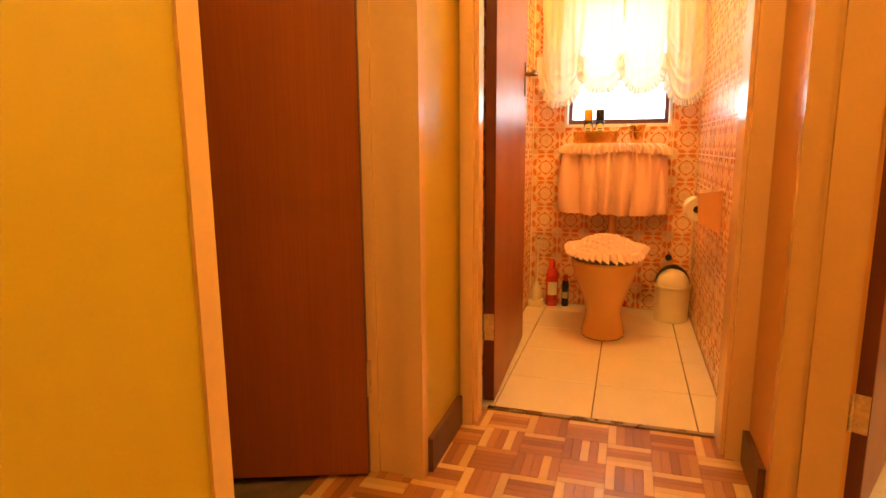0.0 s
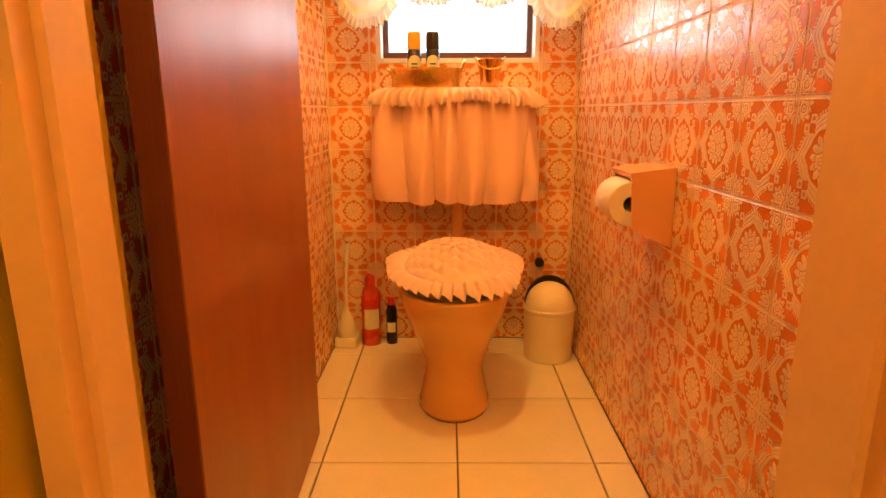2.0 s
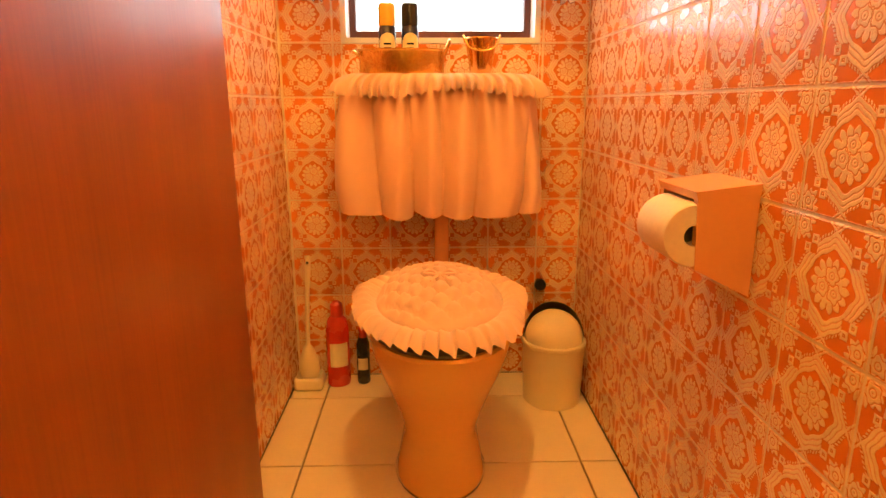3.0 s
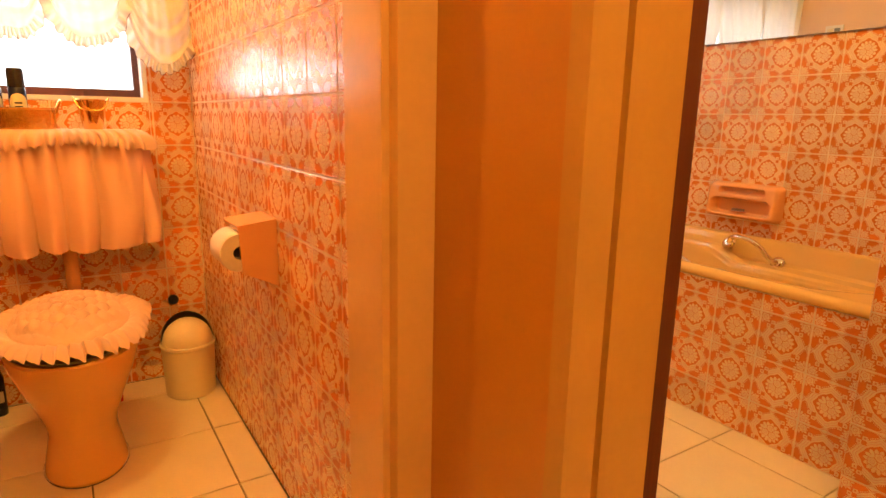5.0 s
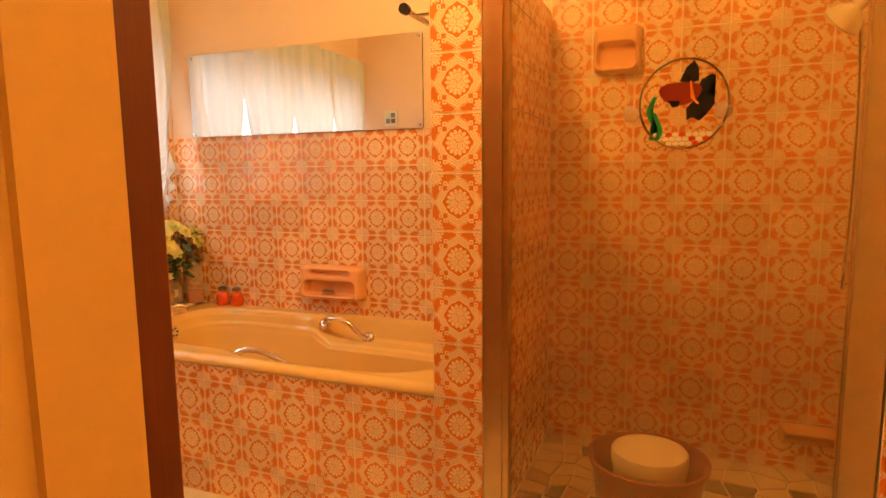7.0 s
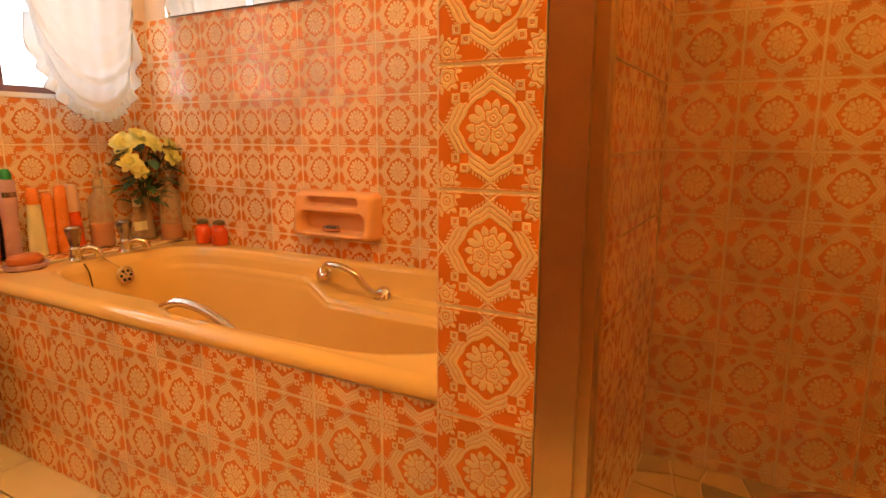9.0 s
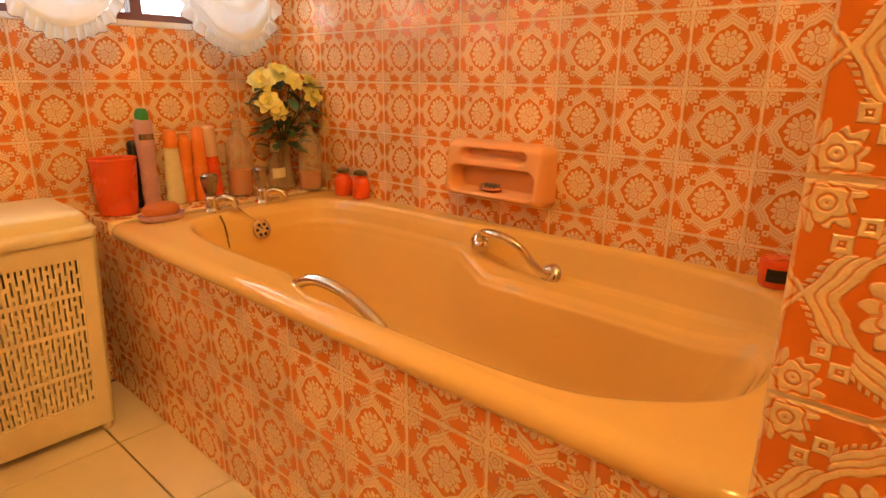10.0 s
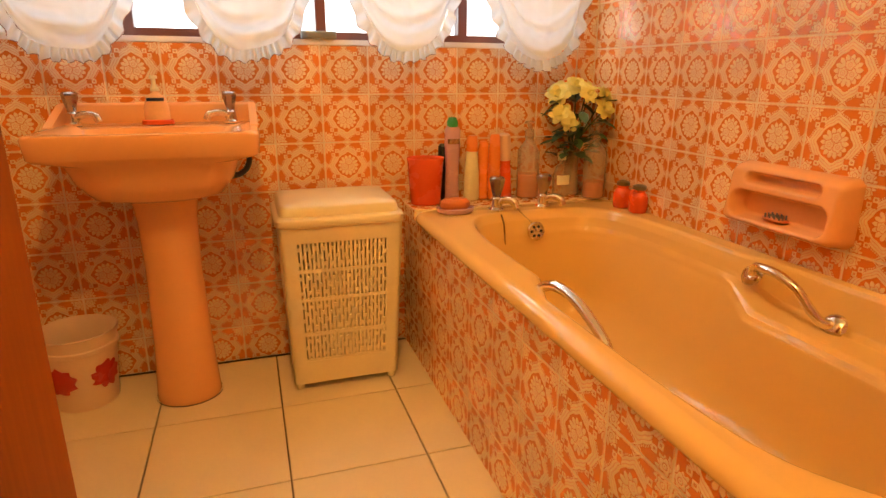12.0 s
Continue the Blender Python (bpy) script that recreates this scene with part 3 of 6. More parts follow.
# ---- festoon blinds ----
def festoon(name, x0, x1, lobes, y, low, tie, top, material, label, droop, seed, narrow):
    rng = random.Random(seed)
    root = thing(name, pose(0, 0, 0), label, "curtain")
    w = (x1 - x0) / lobes
    for k in range(lobes):
        low_k = low[k % len(low)]
        phase, amp = rng.uniform(0, 6), rng.uniform(0.85, 1.15)
        nu, nv = 44, 110
        bm = bmesh.new()
        grid = []
        for j in range(nv + 1):
            v = j / nv
            row = []
            for i in range(nu + 1):
                s = i / nu
                c = abs(2 * s - 1)
                u_shape = math.sqrt(max(0.0, 1 - c ** 2.5))
                bottom = tie + (low_k - tie) * u_shape
                z = top + (bottom - top) * v
                sag = v ** 1.5
                rise = z - bottom
                fold = (math.sin(rise / 0.0115 + 1.5 * math.sin(2.4 * s + phase)) + 0.6 * math.sin(rise / 0.0071 + 5 * s + 2 * phase)) * math.exp(-rise / 0.17) + 0.5 * math.sin(rise / 0.045 + phase)
                vert = math.sin(s * 6 * math.pi + phase) * (1 - sag) + 0.5 * math.sin(s * 13 * math.pi + 2 * phase) * (1 - 0.6 * sag)
                bulge = 0.060 * sag * u_shape * amp
                yy = y - bulge - 0.011 * fold * sag * (0.3 + u_shape) - 0.016 * vert
                pinch = narrow * max(0.0, (v - 0.42) / 0.58) ** 1.2
                xx = x0 + w * k + w * (0.5 + (s - 0.5) * (1.08 - pinch))
                row.append(bm.verts.new((xx + 0.004 * math.sin(9 * v + 7 * s + phase), yy, z + 0.006 * math.sin(11 * s + phase) * v)))
            grid.append(row)
        skin(bm, grid, closed=False)
        swag = part("swag", bm, material, root, angle=180)
        # frill along the lower edge
        bm = bmesh.new()
        edge = [vt.copy() for vt in (Vector(o.co) for o in list(swag.data.vertices)[-(nu + 1):])]
        fr = []
        m = 4 * nu
        for d in range(5):
            row = []
            for i in range(m + 1):
                t = i / 4
                a = min(int(t), nu - 1)
                p = edge[a].lerp(edge[a + 1], t - a)
                out = Vector(((i / m - 0.5) * 1.6, 0, -(1 - abs(2 * i / m - 1) ** 3) - 0.05)).normalized()
                q = p + out * droop * d / 4
                q.y += (0.004 + 0.014 * d / 4) * math.sin(i * 0.62 + 1.6 * math.sin(i * 0.11 + phase)) - 0.004
                q += out * 0.005 * math.sin(i * 0.41 + phase) * d / 4
                row.append(bm.verts.new(q))
            fr.append(row)
        skin(bm, fr, closed=False)
        frill = part("frill", bm, material, root, angle=180)
        bm = bmesh.new()
        rim = [Vector(o.co) for o in list(frill.data.vertices)[-(m + 1):]]
        tube(bm, rim[::3], 0.0011, 5)
        part("edging", bm, M_PIPING, frill, "dark overlocked thread edge")
    return root


festoon("festoon_blind", -0.415, 0.465, 4, OUT - 0.045, [1.20, 1.275, 1.27, 1.20], 1.46, 2.08, M_CURTAIN_T, "cream net festoon blind with frills at the toilet window", 0.032, 4, 0.10)
festoon("festoon_blind", 0.670, 2.575, 4, OUT - 0.050, [1.035, 1.045, 1.050, 1.030], 1.34, 2.08, M_CURTAIN_B, "white voile festoon blind with frills at the bathroom window", 0.034, 9, 0.40)


# ---- toilet room things ----
def rounded(bm, x0, x1, y0, y1, z0, z1, r, seg=3):
    vs = box(bm, x0, x1, y0, y1, z0, z1)
    es = {e for v in vs for e in v.link_edges}
    bmesh.ops.bevel(bm, geom=list(es), offset=r, segments=seg, affect="EDGES", profile=0.5)


def toilet():
    root = thing("toilet", pose(-0.008, 3.10, 0), "peach ceramic toilet pan with a frilled quilted lid cover", "toilet")
    bm = bmesh.new()
    sections = [(0.000, 0.104, 0.150, 0.000), (0.008, 0.108, 0.154, 0.000), (0.05, 0.101, 0.150, 0.003), (0.09, 0.093, 0.147, 0.006), (0.13, 0.089, 0.150, 0.008), (0.17, 0.099, 0.164, 0.009), (0.22, 0.116, 0.188, 0.008),
                (0.27, 0.135, 0.216, 0.006), (0.31, 0.149, 0.240, 0.003), (0.35, 0.161, 0.257, 0.001), (0.385, 0.168, 0.267, 0.0), (0.397, 0.169, 0.268, 0.0), (0.403, 0.163, 0.262, 0.0)]
    rings = []
    for z, hx, hy, dy in sections:
        ring = []
        for i in range(48):
            a = 2 * math.pi * i / 48
            c, s = math.cos(a), math.sin(a)
            ring.append(bm.verts.new((hx * math.copysign(abs(c) ** 0.86, c), dy + hy * math.copysign(abs(s) ** 0.92, s), z)))
        rings.append(ring)
    skin(bm, rings)
    bm.faces.new(rings[-1])
    part("pan", bm, M_PAN, root)
    bm = bmesh.new()
    lathe(bm, [(1.0, 0.0), (1.0, 0.004)], 48, 0.112, 0.158)
    part("seal", bm, M_JOINT, root, "dark sealant line round the foot")
    bm = bmesh.new()
    rounded(bm, -0.05, 0.05, 0.2, 0.50, 0.10, 0.22, 0.03)
    part("outlet", bm, M_PAN, root)
    bm = bmesh.new()
    rounded(bm, 0.070, 0.115, 0.10, 0.14, 0.115, 0.150, 0.006)
    part("fixing_clip", bm, M_RED, root, "red fixing clip at the side of the pan")
    bm = bmesh.new()
    lathe(bm, [(0.0, 0.404), (0.9, 0.404), (1.0, 0.408), (1.0, 0.414), (0.96, 0.418), (0.0, 0.420)], 48, 0.174, 0.266)
    part("seat", bm, M_OLIVE, root, "dark plastic seat and lid under the cover")
    # quilted cushion
    bm = bmesh.new()
    n, rings = 96, []
    for j in range(45):
        t = j / 44
        ring = []
        if j == 0:
            rings.append([bm.verts.new((0.0, 0.01, 0.484))])
            continue
        for i in range(n):
            a = 2 * math.pi * i / n
            x, yy = 0.152 * t * math.cos(a), 0.218 * t * math.sin(a)
            q = min(1.0, 1.35 * min(abs(math.sin((x + yy) * 56)), abs(math.sin((x - yy) * 56)))) ** 0.75
            dome = 0.440 + 0.046 * (1 - t ** 2.2)
            ring.append(bm.verts.new((x, yy + 0.01, dome + 0.026 * q * min(1, (1 - t) * 6) + (0 if t < 0.99 else -0.012))))
        rings.append(ring)
    skin(bm, rings)
    cover = part("lid_cover", bm, M_FRILL, root, "quilted peach cotton lid cover", angle=180)
    bm = bmesh.new()
    n, rings = 480, []
    for d in range(9):
        t = d / 8
        ring = []
        for i in range(n):
            a = 2 * math.pi * i / n
            ph = i * 2 * math.pi * 40 / n + 1.2 * math.sin(a * 3 + 0.6) + 0.4 * math.sin(a * 7)
            ripple = math.sin(ph + 0.45 * math.sin(ph)) * (0.75 + 0.25 * math.sin(4 * a + 1)) + 0.15 * math.sin(i * 2 * math.pi * 71 / n + 2)
            k = 1 + t * (0.400 + 0.035 * math.sin(5 * a) + 0.02 * math.sin(9 * a + 1))
            hx, hy = 0.150 * k, 0.216 * (1 + t * (0.300 + 0.02 * math.sin(6 * a)))
            front = max(0, -math.sin(a))
            right = max(0, math.cos(a - 5.5)) ** 4
            z = 0.440 + 0.014 * math.sin(t * 3.0) - t * t * (0.004 + 0.013 * front + 0.014 * right) + ripple * 0.0105 * min(1, t * 1.6)
            ring.append(bm.verts.new((hx * math.cos(a) + ripple * 0.003 * t * math.sin(a), 0.01 + ripple * 0.003 * t * math.cos(a) + hy * math.sin(a), z)))
        rings.append(ring)
    skin(bm, rings)
    fr = part("frill", bm, M_FRILL, cover, "gathered peach frill with a lace edge", angle=180)
    bm = bmesh.new()
    for s in (-1, 1):
        tube(bm, curve_points([(0, -0.02, 0.508), (s * 0.02, -0.014, 0.516), (s * 0.036, -0.022, 0.511), (s * 0.02, -0.030, 0.512), (0, -0.02, 0.508)], 5), 0.0035, 6)
        tube(bm, curve_points([(0, -0.02, 0.508), (s * 0.012, -0.04, 0.508), (s * 0.022, -0.058, 0.504)], 4), 0.003, 6)
    part("bow", bm, M_COVER, cover, "small satin bow")
    return root


toilet()


def cistern():
    root = thing("cistern", pose(0.0, 3.62, 0), "wall-hung cistern hidden under a gathered peach satin skirt", "cistern")
    bm = bmesh.new()
    rounded(bm, -0.215, 0.215, -0.150, -0.004, 0.62, 0.962, 0.02)
    part("tank", bm, M_CERAMIC, root)
    rng = random.Random(3)
    bm = bmesh.new()
    n, nv, rings = 220, 26, []
    ph = [rng.uniform(0, 6) for _ in range(5)]

    def outline(s, grow):
        """From the wall round the front to the wall again; s runs 0 to 1."""
        hw, d, r = 0.245 + grow, 0.185 + grow, 0.05
        side = d - r
        arc = math.pi / 2 * r
        front = 2 * (hw - r)
        total = 2 * side + 2 * arc + front
        t = s * total
        if t < side:
            return Vector((-hw, -t, 0)), Vector((-1, 0, 0))
        t -= side
        if t < arc:
            a = t / r
            return Vector((-hw + r - r * math.cos(a), -side - r * math.sin(a), 0)), Vector((-math.cos(a), -math.sin(a), 0))
        t -= arc
        if t < front:
            return Vector((-hw + r + t, -d, 0)), Vector((0, -1, 0))
        t -= front
        if t < arc:
            a = t / r
            return Vector((hw - r + r * math.sin(a), -d + r - r * math.cos(a), 0)), Vector((math.sin(a), -math.cos(a), 0))
        t -= arc
        return Vector((hw, -side + t, 0)), Vector((1, 0, 0))

    for j in range(nv + 1):
        v = j / nv
        row = []
        for i in range(n + 1):
            s = i / n
            p, o = outline(s, 0.012 + 0.030 * v - 0.010 * max(0, v - 0.8) * 5)
            gather = math.sin(s * 62 + ph[0] + 1.5 * math.sin(s * 17)) * (0.010 * (1 - v) ** 1.5 + 0.0025)
            fold = s * 24 + ph[1] + 1.3 * math.sin(s * 9 + ph[2]) + 0.5 * math.sin(v * 2.4 + s * 6)
            deep = ((abs(math.sin(fold)) ** 0.55 - 0.72) * 0.072 + math.sin(s * 47 + ph[3] + 2 * math.sin(s * 13) + v) * 0.012) * (0.30 + 0.70 * v ** 0.7)
            z = 0.945 - v * (0.362 + 0.012 * math.sin(s * 9 + ph[4]) + (0.016 if s < 0.42 else 0.028 * math.sin((s - 0.42) / 0.58 * math.pi)) - 0.02)
            row.append(bm.verts.new((p.x + o.x * (gather + deep), p.y + o.y * (gather + deep), z)))
        rings.append(row)
    skin(bm, rings, closed=False)
    part("skirt", bm, M_COVER, root, "gathered peach satin skirt", angle=180)
    bm = bmesh.new()
    rings = []
    n = 420
    for d in range(6):
        t = d / 5
        row = []
        for i in range(n + 1):
            s = i / n
            p, o = outline(s, 0.002 + 0.034 * math.sin(t * 1.9))
            rip = math.sin(i * 0.44 + 2.0 * math.sin(i * 0.05)) * 0.024 * t + 0.005 * math.sin(i * 0.23) * t
            row.append(bm.verts.new((p.x + o.x * rip, p.y + o.y * rip, 0.972 - 0.054 * t ** 1.4 + t * 0.010 * math.sin(s * 14) + 0.004 * math.sin(i * 0.62 + 1) * t)))
        rings.append(row)
    skin(bm, rings, closed=False)
    part("frill", bm, M_FRILL, root, "pleated lace-edged frill", angle=180)
    bm = bmesh.new()
    n = 40
    rows = []
    for j in range(7):
        k = j / 6
        rows.append([bm.verts.new((outline(i / n, 0.008)[0].x * (0.4 + 0.6 * k) , -0.09 + (outline(i / n, 0.008)[0].y + 0.09) * (0.4 + 0.6 * k), 0.969 + 0.003 * math.sin(i * 1.3 + j))) for i in range(n + 1)])
    skin(bm, rows, closed=False)
    bm.faces.new(rows[0])
    part("top_cloth", bm, M_FRILL, root, "peach cloth over the tank")
    bm = bmesh.new()
    tube(bm, [(0.008, -0.06, 0.64), (0.008, -0.06, 0.36), (0.005, -0.10, 0.27), (0.0, -0.22, 0.24)], 0.023, 14)
    part("flush_pipe", bm, M_CERAMIC, root, "peach flush pipe")
    return root


cistern()


def spray_can(x, y, z, cap, body, name_label):
    root = thing("spray_can", pose(x, y, z), name_label, "spray can", "air freshener cans on the cistern")
    bm = bmesh.new()
    lathe(bm, [(0, 0), (0.022, 0), (0.024, 0.004), (0.024, 0.118), (0.021, 0.126)], 24)
    part("can", bm, body, root)
    bm = bmesh.new()
    lathe(bm, [(0.0225, 0.124), (0.0235, 0.128), (0.0235, 0.172), (0.021, 0.182), (0.012, 0.178), (0, 0.170)], 24)
    part("cap", bm, cap, root)
    bm = bmesh.new()
    for k in range(13):
        a = -math.pi / 2 + (k - 6) * 0.17
        b = a + 0.17
        h = 0.030 * math.sqrt(max(0.02, 1 - ((k - 6) / 6.6) ** 2))
        vs = [bm.verts.new((0.0246 * math.cos(t), 0.0246 * math.sin(t), zz)) for t, zz in ((a, 0.075 - h), (b, 0.075 - h), (b, 0.075 + h), (a, 0.075 + h))]
        bm.faces.new(vs)
    bmesh.ops.remove_doubles(bm, verts=bm.verts[:], dist=1e-5)
    lab = part("label", bm, M_LABEL, root, "pale oval printed label")
    bm = bmesh.new()
    for k, (h0, h1) in enumerate(((0.074, 0.079), (0.064, 0.067))):
        for i in range(-3, 4):
            a = -math.pi / 2 + i * 0.12
            vs = [bm.verts.new((0.0249 * math.cos(t), 0.0249 * math.sin(t), zz)) for t, zz in ((a, h0), (a + 0.12, h0), (a + 0.12, h1), (a, h1))]
            bm.faces.new(vs)
    part("print", bm, M_NAVY, lab, "dark printed bars")
    return root


spray_can(-0.142, 3.50, 0.975, M_YELLOWCAP, M_NAVY, "air freshener spray can with yellow cap in the brass tray")
spray_can(-0.079, 3.50, 0.975, M_BLACKCAP, M_NAVY, "air freshener spray can with black cap in the brass tray")


def brass_tray():
    root = thing("brass_tray", pose(-0.103, 3.50, 0.972), "oval hammered brass tray with end handles on the cistern", "tray")
    bm = bmesh.new()
    lathe(bm, [(0, 0), (0.97, 0), (1.0, 0.003), (1.01, 0.060), (1.05, 0.063), (1.05, 0.066), (1.0, 0.064), (0.96, 0.005), (0, 0.004)], 56, 0.118, 0.058)
    part("bowl", bm, M_BRASS, root)
    for s in (-1, 1):
        bm = bmesh.new()
        tube(bm, curve_points([(s * 0.119, -0.022, 0.050), (s * 0.132, -0.018, 0.085 if s > 0 else 0.060), (s * 0.132, 0.018, 0.085 if s > 0 else 0.060), (s * 0.119, 0.022, 0.050)], 6), 0.005, 8)
        part("handle", bm, M_BRASS, root)
    return root


brass_tray()


def brass_pail():
    root = thing("brass_pail", pose(0.118, 3.50, 0.972), "small shiny brass pail with a bail handle on the cistern", "pail")
    bm = bmesh.new()
    lathe(bm, [(0, 0), (0.029, 0), (0.030, 0.004), (0.043, 0.088), (0.046, 0.094), (0.044, 0.097), (0.041, 0.092), (0.028, 0.006), (0, 0.005)], 36)
    part("pail", bm, plain("polished_brass", (0.70, 0.42, 0.13), 0.12, 1.0, vary=0.06), root)
    bm = bmesh.new()
    tube(bm, curve_points([(-0.045, 0, 0.085), (-0.050, -0.03, 0.10), (-0.035, -0.045, 0.070), (0.0, -0.044, 0.060), (0.035, -0.045, 0.070), (0.050, -0.03, 0.10), (0.045, 0, 0.085)], 5), 0.0025, 8)
    part("bail", bm, M_BRASS, root)
    return root


brass_pail()


def swing_bin():
    root = thing("pedal_bin", pose(0.345, 3.435, 0), "cream plastic swing-top bin on the tiled floor", "bin")
    bm = bmesh.new()
    lathe(bm, [(0, 0), (0.083, 0), (0.087, 0.004), (0.093, 0.185), (0.097, 0.190), (0.097, 0.198), (0.093, 0.202), (0.088, 0.20), (0.082, 0.01), (0, 0.008)], 44)
    part("body", bm, M_CREAM, root)
    bm = bmesh.new()
    lathe(bm, [(0.092 * math.cos(a), 0.202 + 0.110 * math.sin(a)) for a in [i * math.pi / 2 / 12 for i in range(12)]] + [(0, 0.312)], 44)
    bmesh.ops.bisect_plane(bm, geom=bm.verts[:] + bm.edges[:] + bm.faces[:], plane_co=(0, 0.012, 0.25), plane_no=(0, -1, 0.35), clear_outer=True)
    part("hood", bm, M_OLIVE, root, "dark hood of the lid")
    bm = bmesh.new()
    lathe(bm, [(0.088 * math.cos(a), 0.200 + 0.088 * math.sin(a)) for a in [i * math.pi / 2 / 12 for i in range(12)]] + [(0, 0.288)], 44)
    part("flap", bm, M_CREAM, root, "cream dome flap")
    return root


swing_bin()


def brush_set():
    root = thing("toilet_brush", pose(-0.420, 3.535, 0), "cream plastic toilet brush in its holder on the floor", "toilet brush")
    bm = bmesh.new()
    rounded(bm, -0.046, 0.046, -0.040, 0.040, 0, 0.045, 0.012)
    bmesh.ops.inset_region(bm, faces=[f for f in bm.faces if f.calc_center_median().z > 0.044], thickness=0.008, depth=-0.02)
    part("holder", bm, M_CREAM, root)
    bm = bmesh.new()
    lathe(bm, [(0, 0.03), (0.026, 0.035), (0.034, 0.06), (0.030, 0.10), (0.016, 0.135), (0.007, 0.15), (0, 0.152)], 24, 1.0, 0.55)
    part("brush_head", bm, M_CREAM, root)
    bm = bmesh.new()
    tube(bm, [(0, 0, 0.14), (0.004, 0.012, 0.30), (0.008, 0.030, 0.40), (0.009, 0.033, 0.43)], [0.007, 0.007, 0.009, 0.007], 10)
    part("brush_handle", bm, M_CREAM, root)
    bm = bmesh.new()
    tube(bm, [(0.008, 0.019, 0.408), (0.008, 0.023, 0.412)], 0.004, 8)
    part("hanging_hole", bm, M_BLACK, root)
    return root


brush_set()


def bottle(name, x, y, z, profile, body, label, category, group="", sx=1.0, sy=1.0, cap=None, cap_mat=None, sticker=None, turn=0.0, lean=0.0):
    root = thing(name, pose(x, y, z, 0, lean, turn), label, category, group)
    bm = bmesh.new()
    lathe(bm, profile, 28, sx, sy)
    part("body", bm, body, root)
    if cap:
        bm = bmesh.new()
        lathe(bm, cap, 20)
        part("cap", bm, cap_mat, root)
    if sticker:
        r, z0, z1, mat = sticker
        bm = bmesh.new()
        rows = []
        for zz in (z0, z1):
            rows.append([bm.verts.new((sx * r * math.cos(-math.pi / 2 + a), sy * r * math.sin(-math.pi / 2 + a), zz)) for a in [i * 0.14 - 0.84 for i in range(13)]])
        skin(bm, rows, closed=False)
        part("label", bm, mat, root, "printed label")
    return root


bottle("cleaner_bottle", -0.328, 3.555, 0, [(0, 0), (0.034, 0), (0.037, 0.006), (0.037, 0.19), (0.030, 0.225), (0.016, 0.24), (0, 0.242)], M_RED, "red plastic cleaner bottle on the floor by the wall", "bottle",
       cap=[(0.019, 0.235), (0.021, 0.24), (0.019, 0.275), (0.010, 0.284), (0, 0.285)], cap_mat=M_RED, sticker=(0.0376, 0.07, 0.15, M_LABEL), sy=0.8, turn=15)
bottle("cleaner_bottle", -0.249, 3.565, 0, [(0, 0), (0.019, 0), (0.021, 0.004), (0.021, 0.135), (0.014, 0.158), (0, 0.16)], M_BLACKCAP, "slim dark cleaner bottle on the floor by the wall", "bottle",
       cap=[(0.012, 0.155), (0.013, 0.16), (0.013, 0.192), (0.010, 0.196), (0, 0.196)], cap_mat=M_RED, sticker=(0.0216, 0.05, 0.09, M_LABEL))


def roll_holder():
    root = thing("toilet_roll_holder", pose(T_R, 2.66, 0), "salmon ceramic toilet roll holder on the tiled wall", "roll holder")

    def slab(name, pts, y0, y1):
        bm = bmesh.new()
        a = [bm.verts.new((x, y0, z)) for x, z in pts]
        b = [bm.verts.new((x, y1, z)) for x, z in pts]
        bm.faces.new(a)
        bm.faces.new(b[::-1])
        skin(bm, [a, b])
        soften(bm, 0.0065, 3)
        return part(name, bm, M_CERAMIC, root)

    slab("side", [(-0.001, 0.605), (-0.088, 0.648), (-0.094, 0.765), (-0.001, 0.775)], -0.050, -0.037)
    slab("side", [(-0.001, 0.605), (-0.088, 0.648), (-0.094, 0.765), (-0.001, 0.775)], 0.075, 0.089)
    slab("hood", [(-0.001, 0.762), (-0.094, 0.754), (-0.098, 0.766), (-0.001, 0.778)], -0.052, 0.091)
    slab("back", [(-0.001, 0.61), (-0.010, 0.61), (-0.010, 0.77), (-0.001, 0.77)], -0.037, 0.075)
    roll = thing("toilet_roll", pose(T_R - 0.092, 2.66, 0.700, 90, 0, 0), "part-used white toilet paper roll in the holder", "toilet roll")
    bm = bmesh.new()
    lathe(bm, [(0.016, -0.066), (0.046, -0.066), (0.048, -0.062), (0.048, 0.044), (0.046, 0.048), (0.016, 0.048), (0.016, -0.066)], 40)
    part("paper", bm, M_PAPER, roll)
    # closed near-black plug: the shade of the hollow core as a colour
    bm = bmesh.new()
    lathe(bm, [(0, -0.060), (0.0158, -0.060), (0.0158, 0.020), (0, 0.020)], 24)
    part("core", bm, M_CORESHADE, roll, "dark plug for the shade inside the core")
    return root


roll_holder()


def stop_valve():
    root = thing("stop_valve", pose(0.325, 3.62, 0.325), "small dark stop valve on the wall behind the bin", "valve")
    bm = bmesh.new()
    tube(bm, [(0, 0, 0), (0, -0.04, 0)], 0.008, 10)
    part("stem", bm, M_BRONZE, root)
    bm = bmesh.new()
    lathe(bm, [(0, -0.006), (0.018, -0.006), (0.018, 0.006), (0, 0.006)], 14)
    part("wheel", bm, M_BLACK, root, m=pose(0, -0.045, 0, 90, 0, 0))


stop_valve()

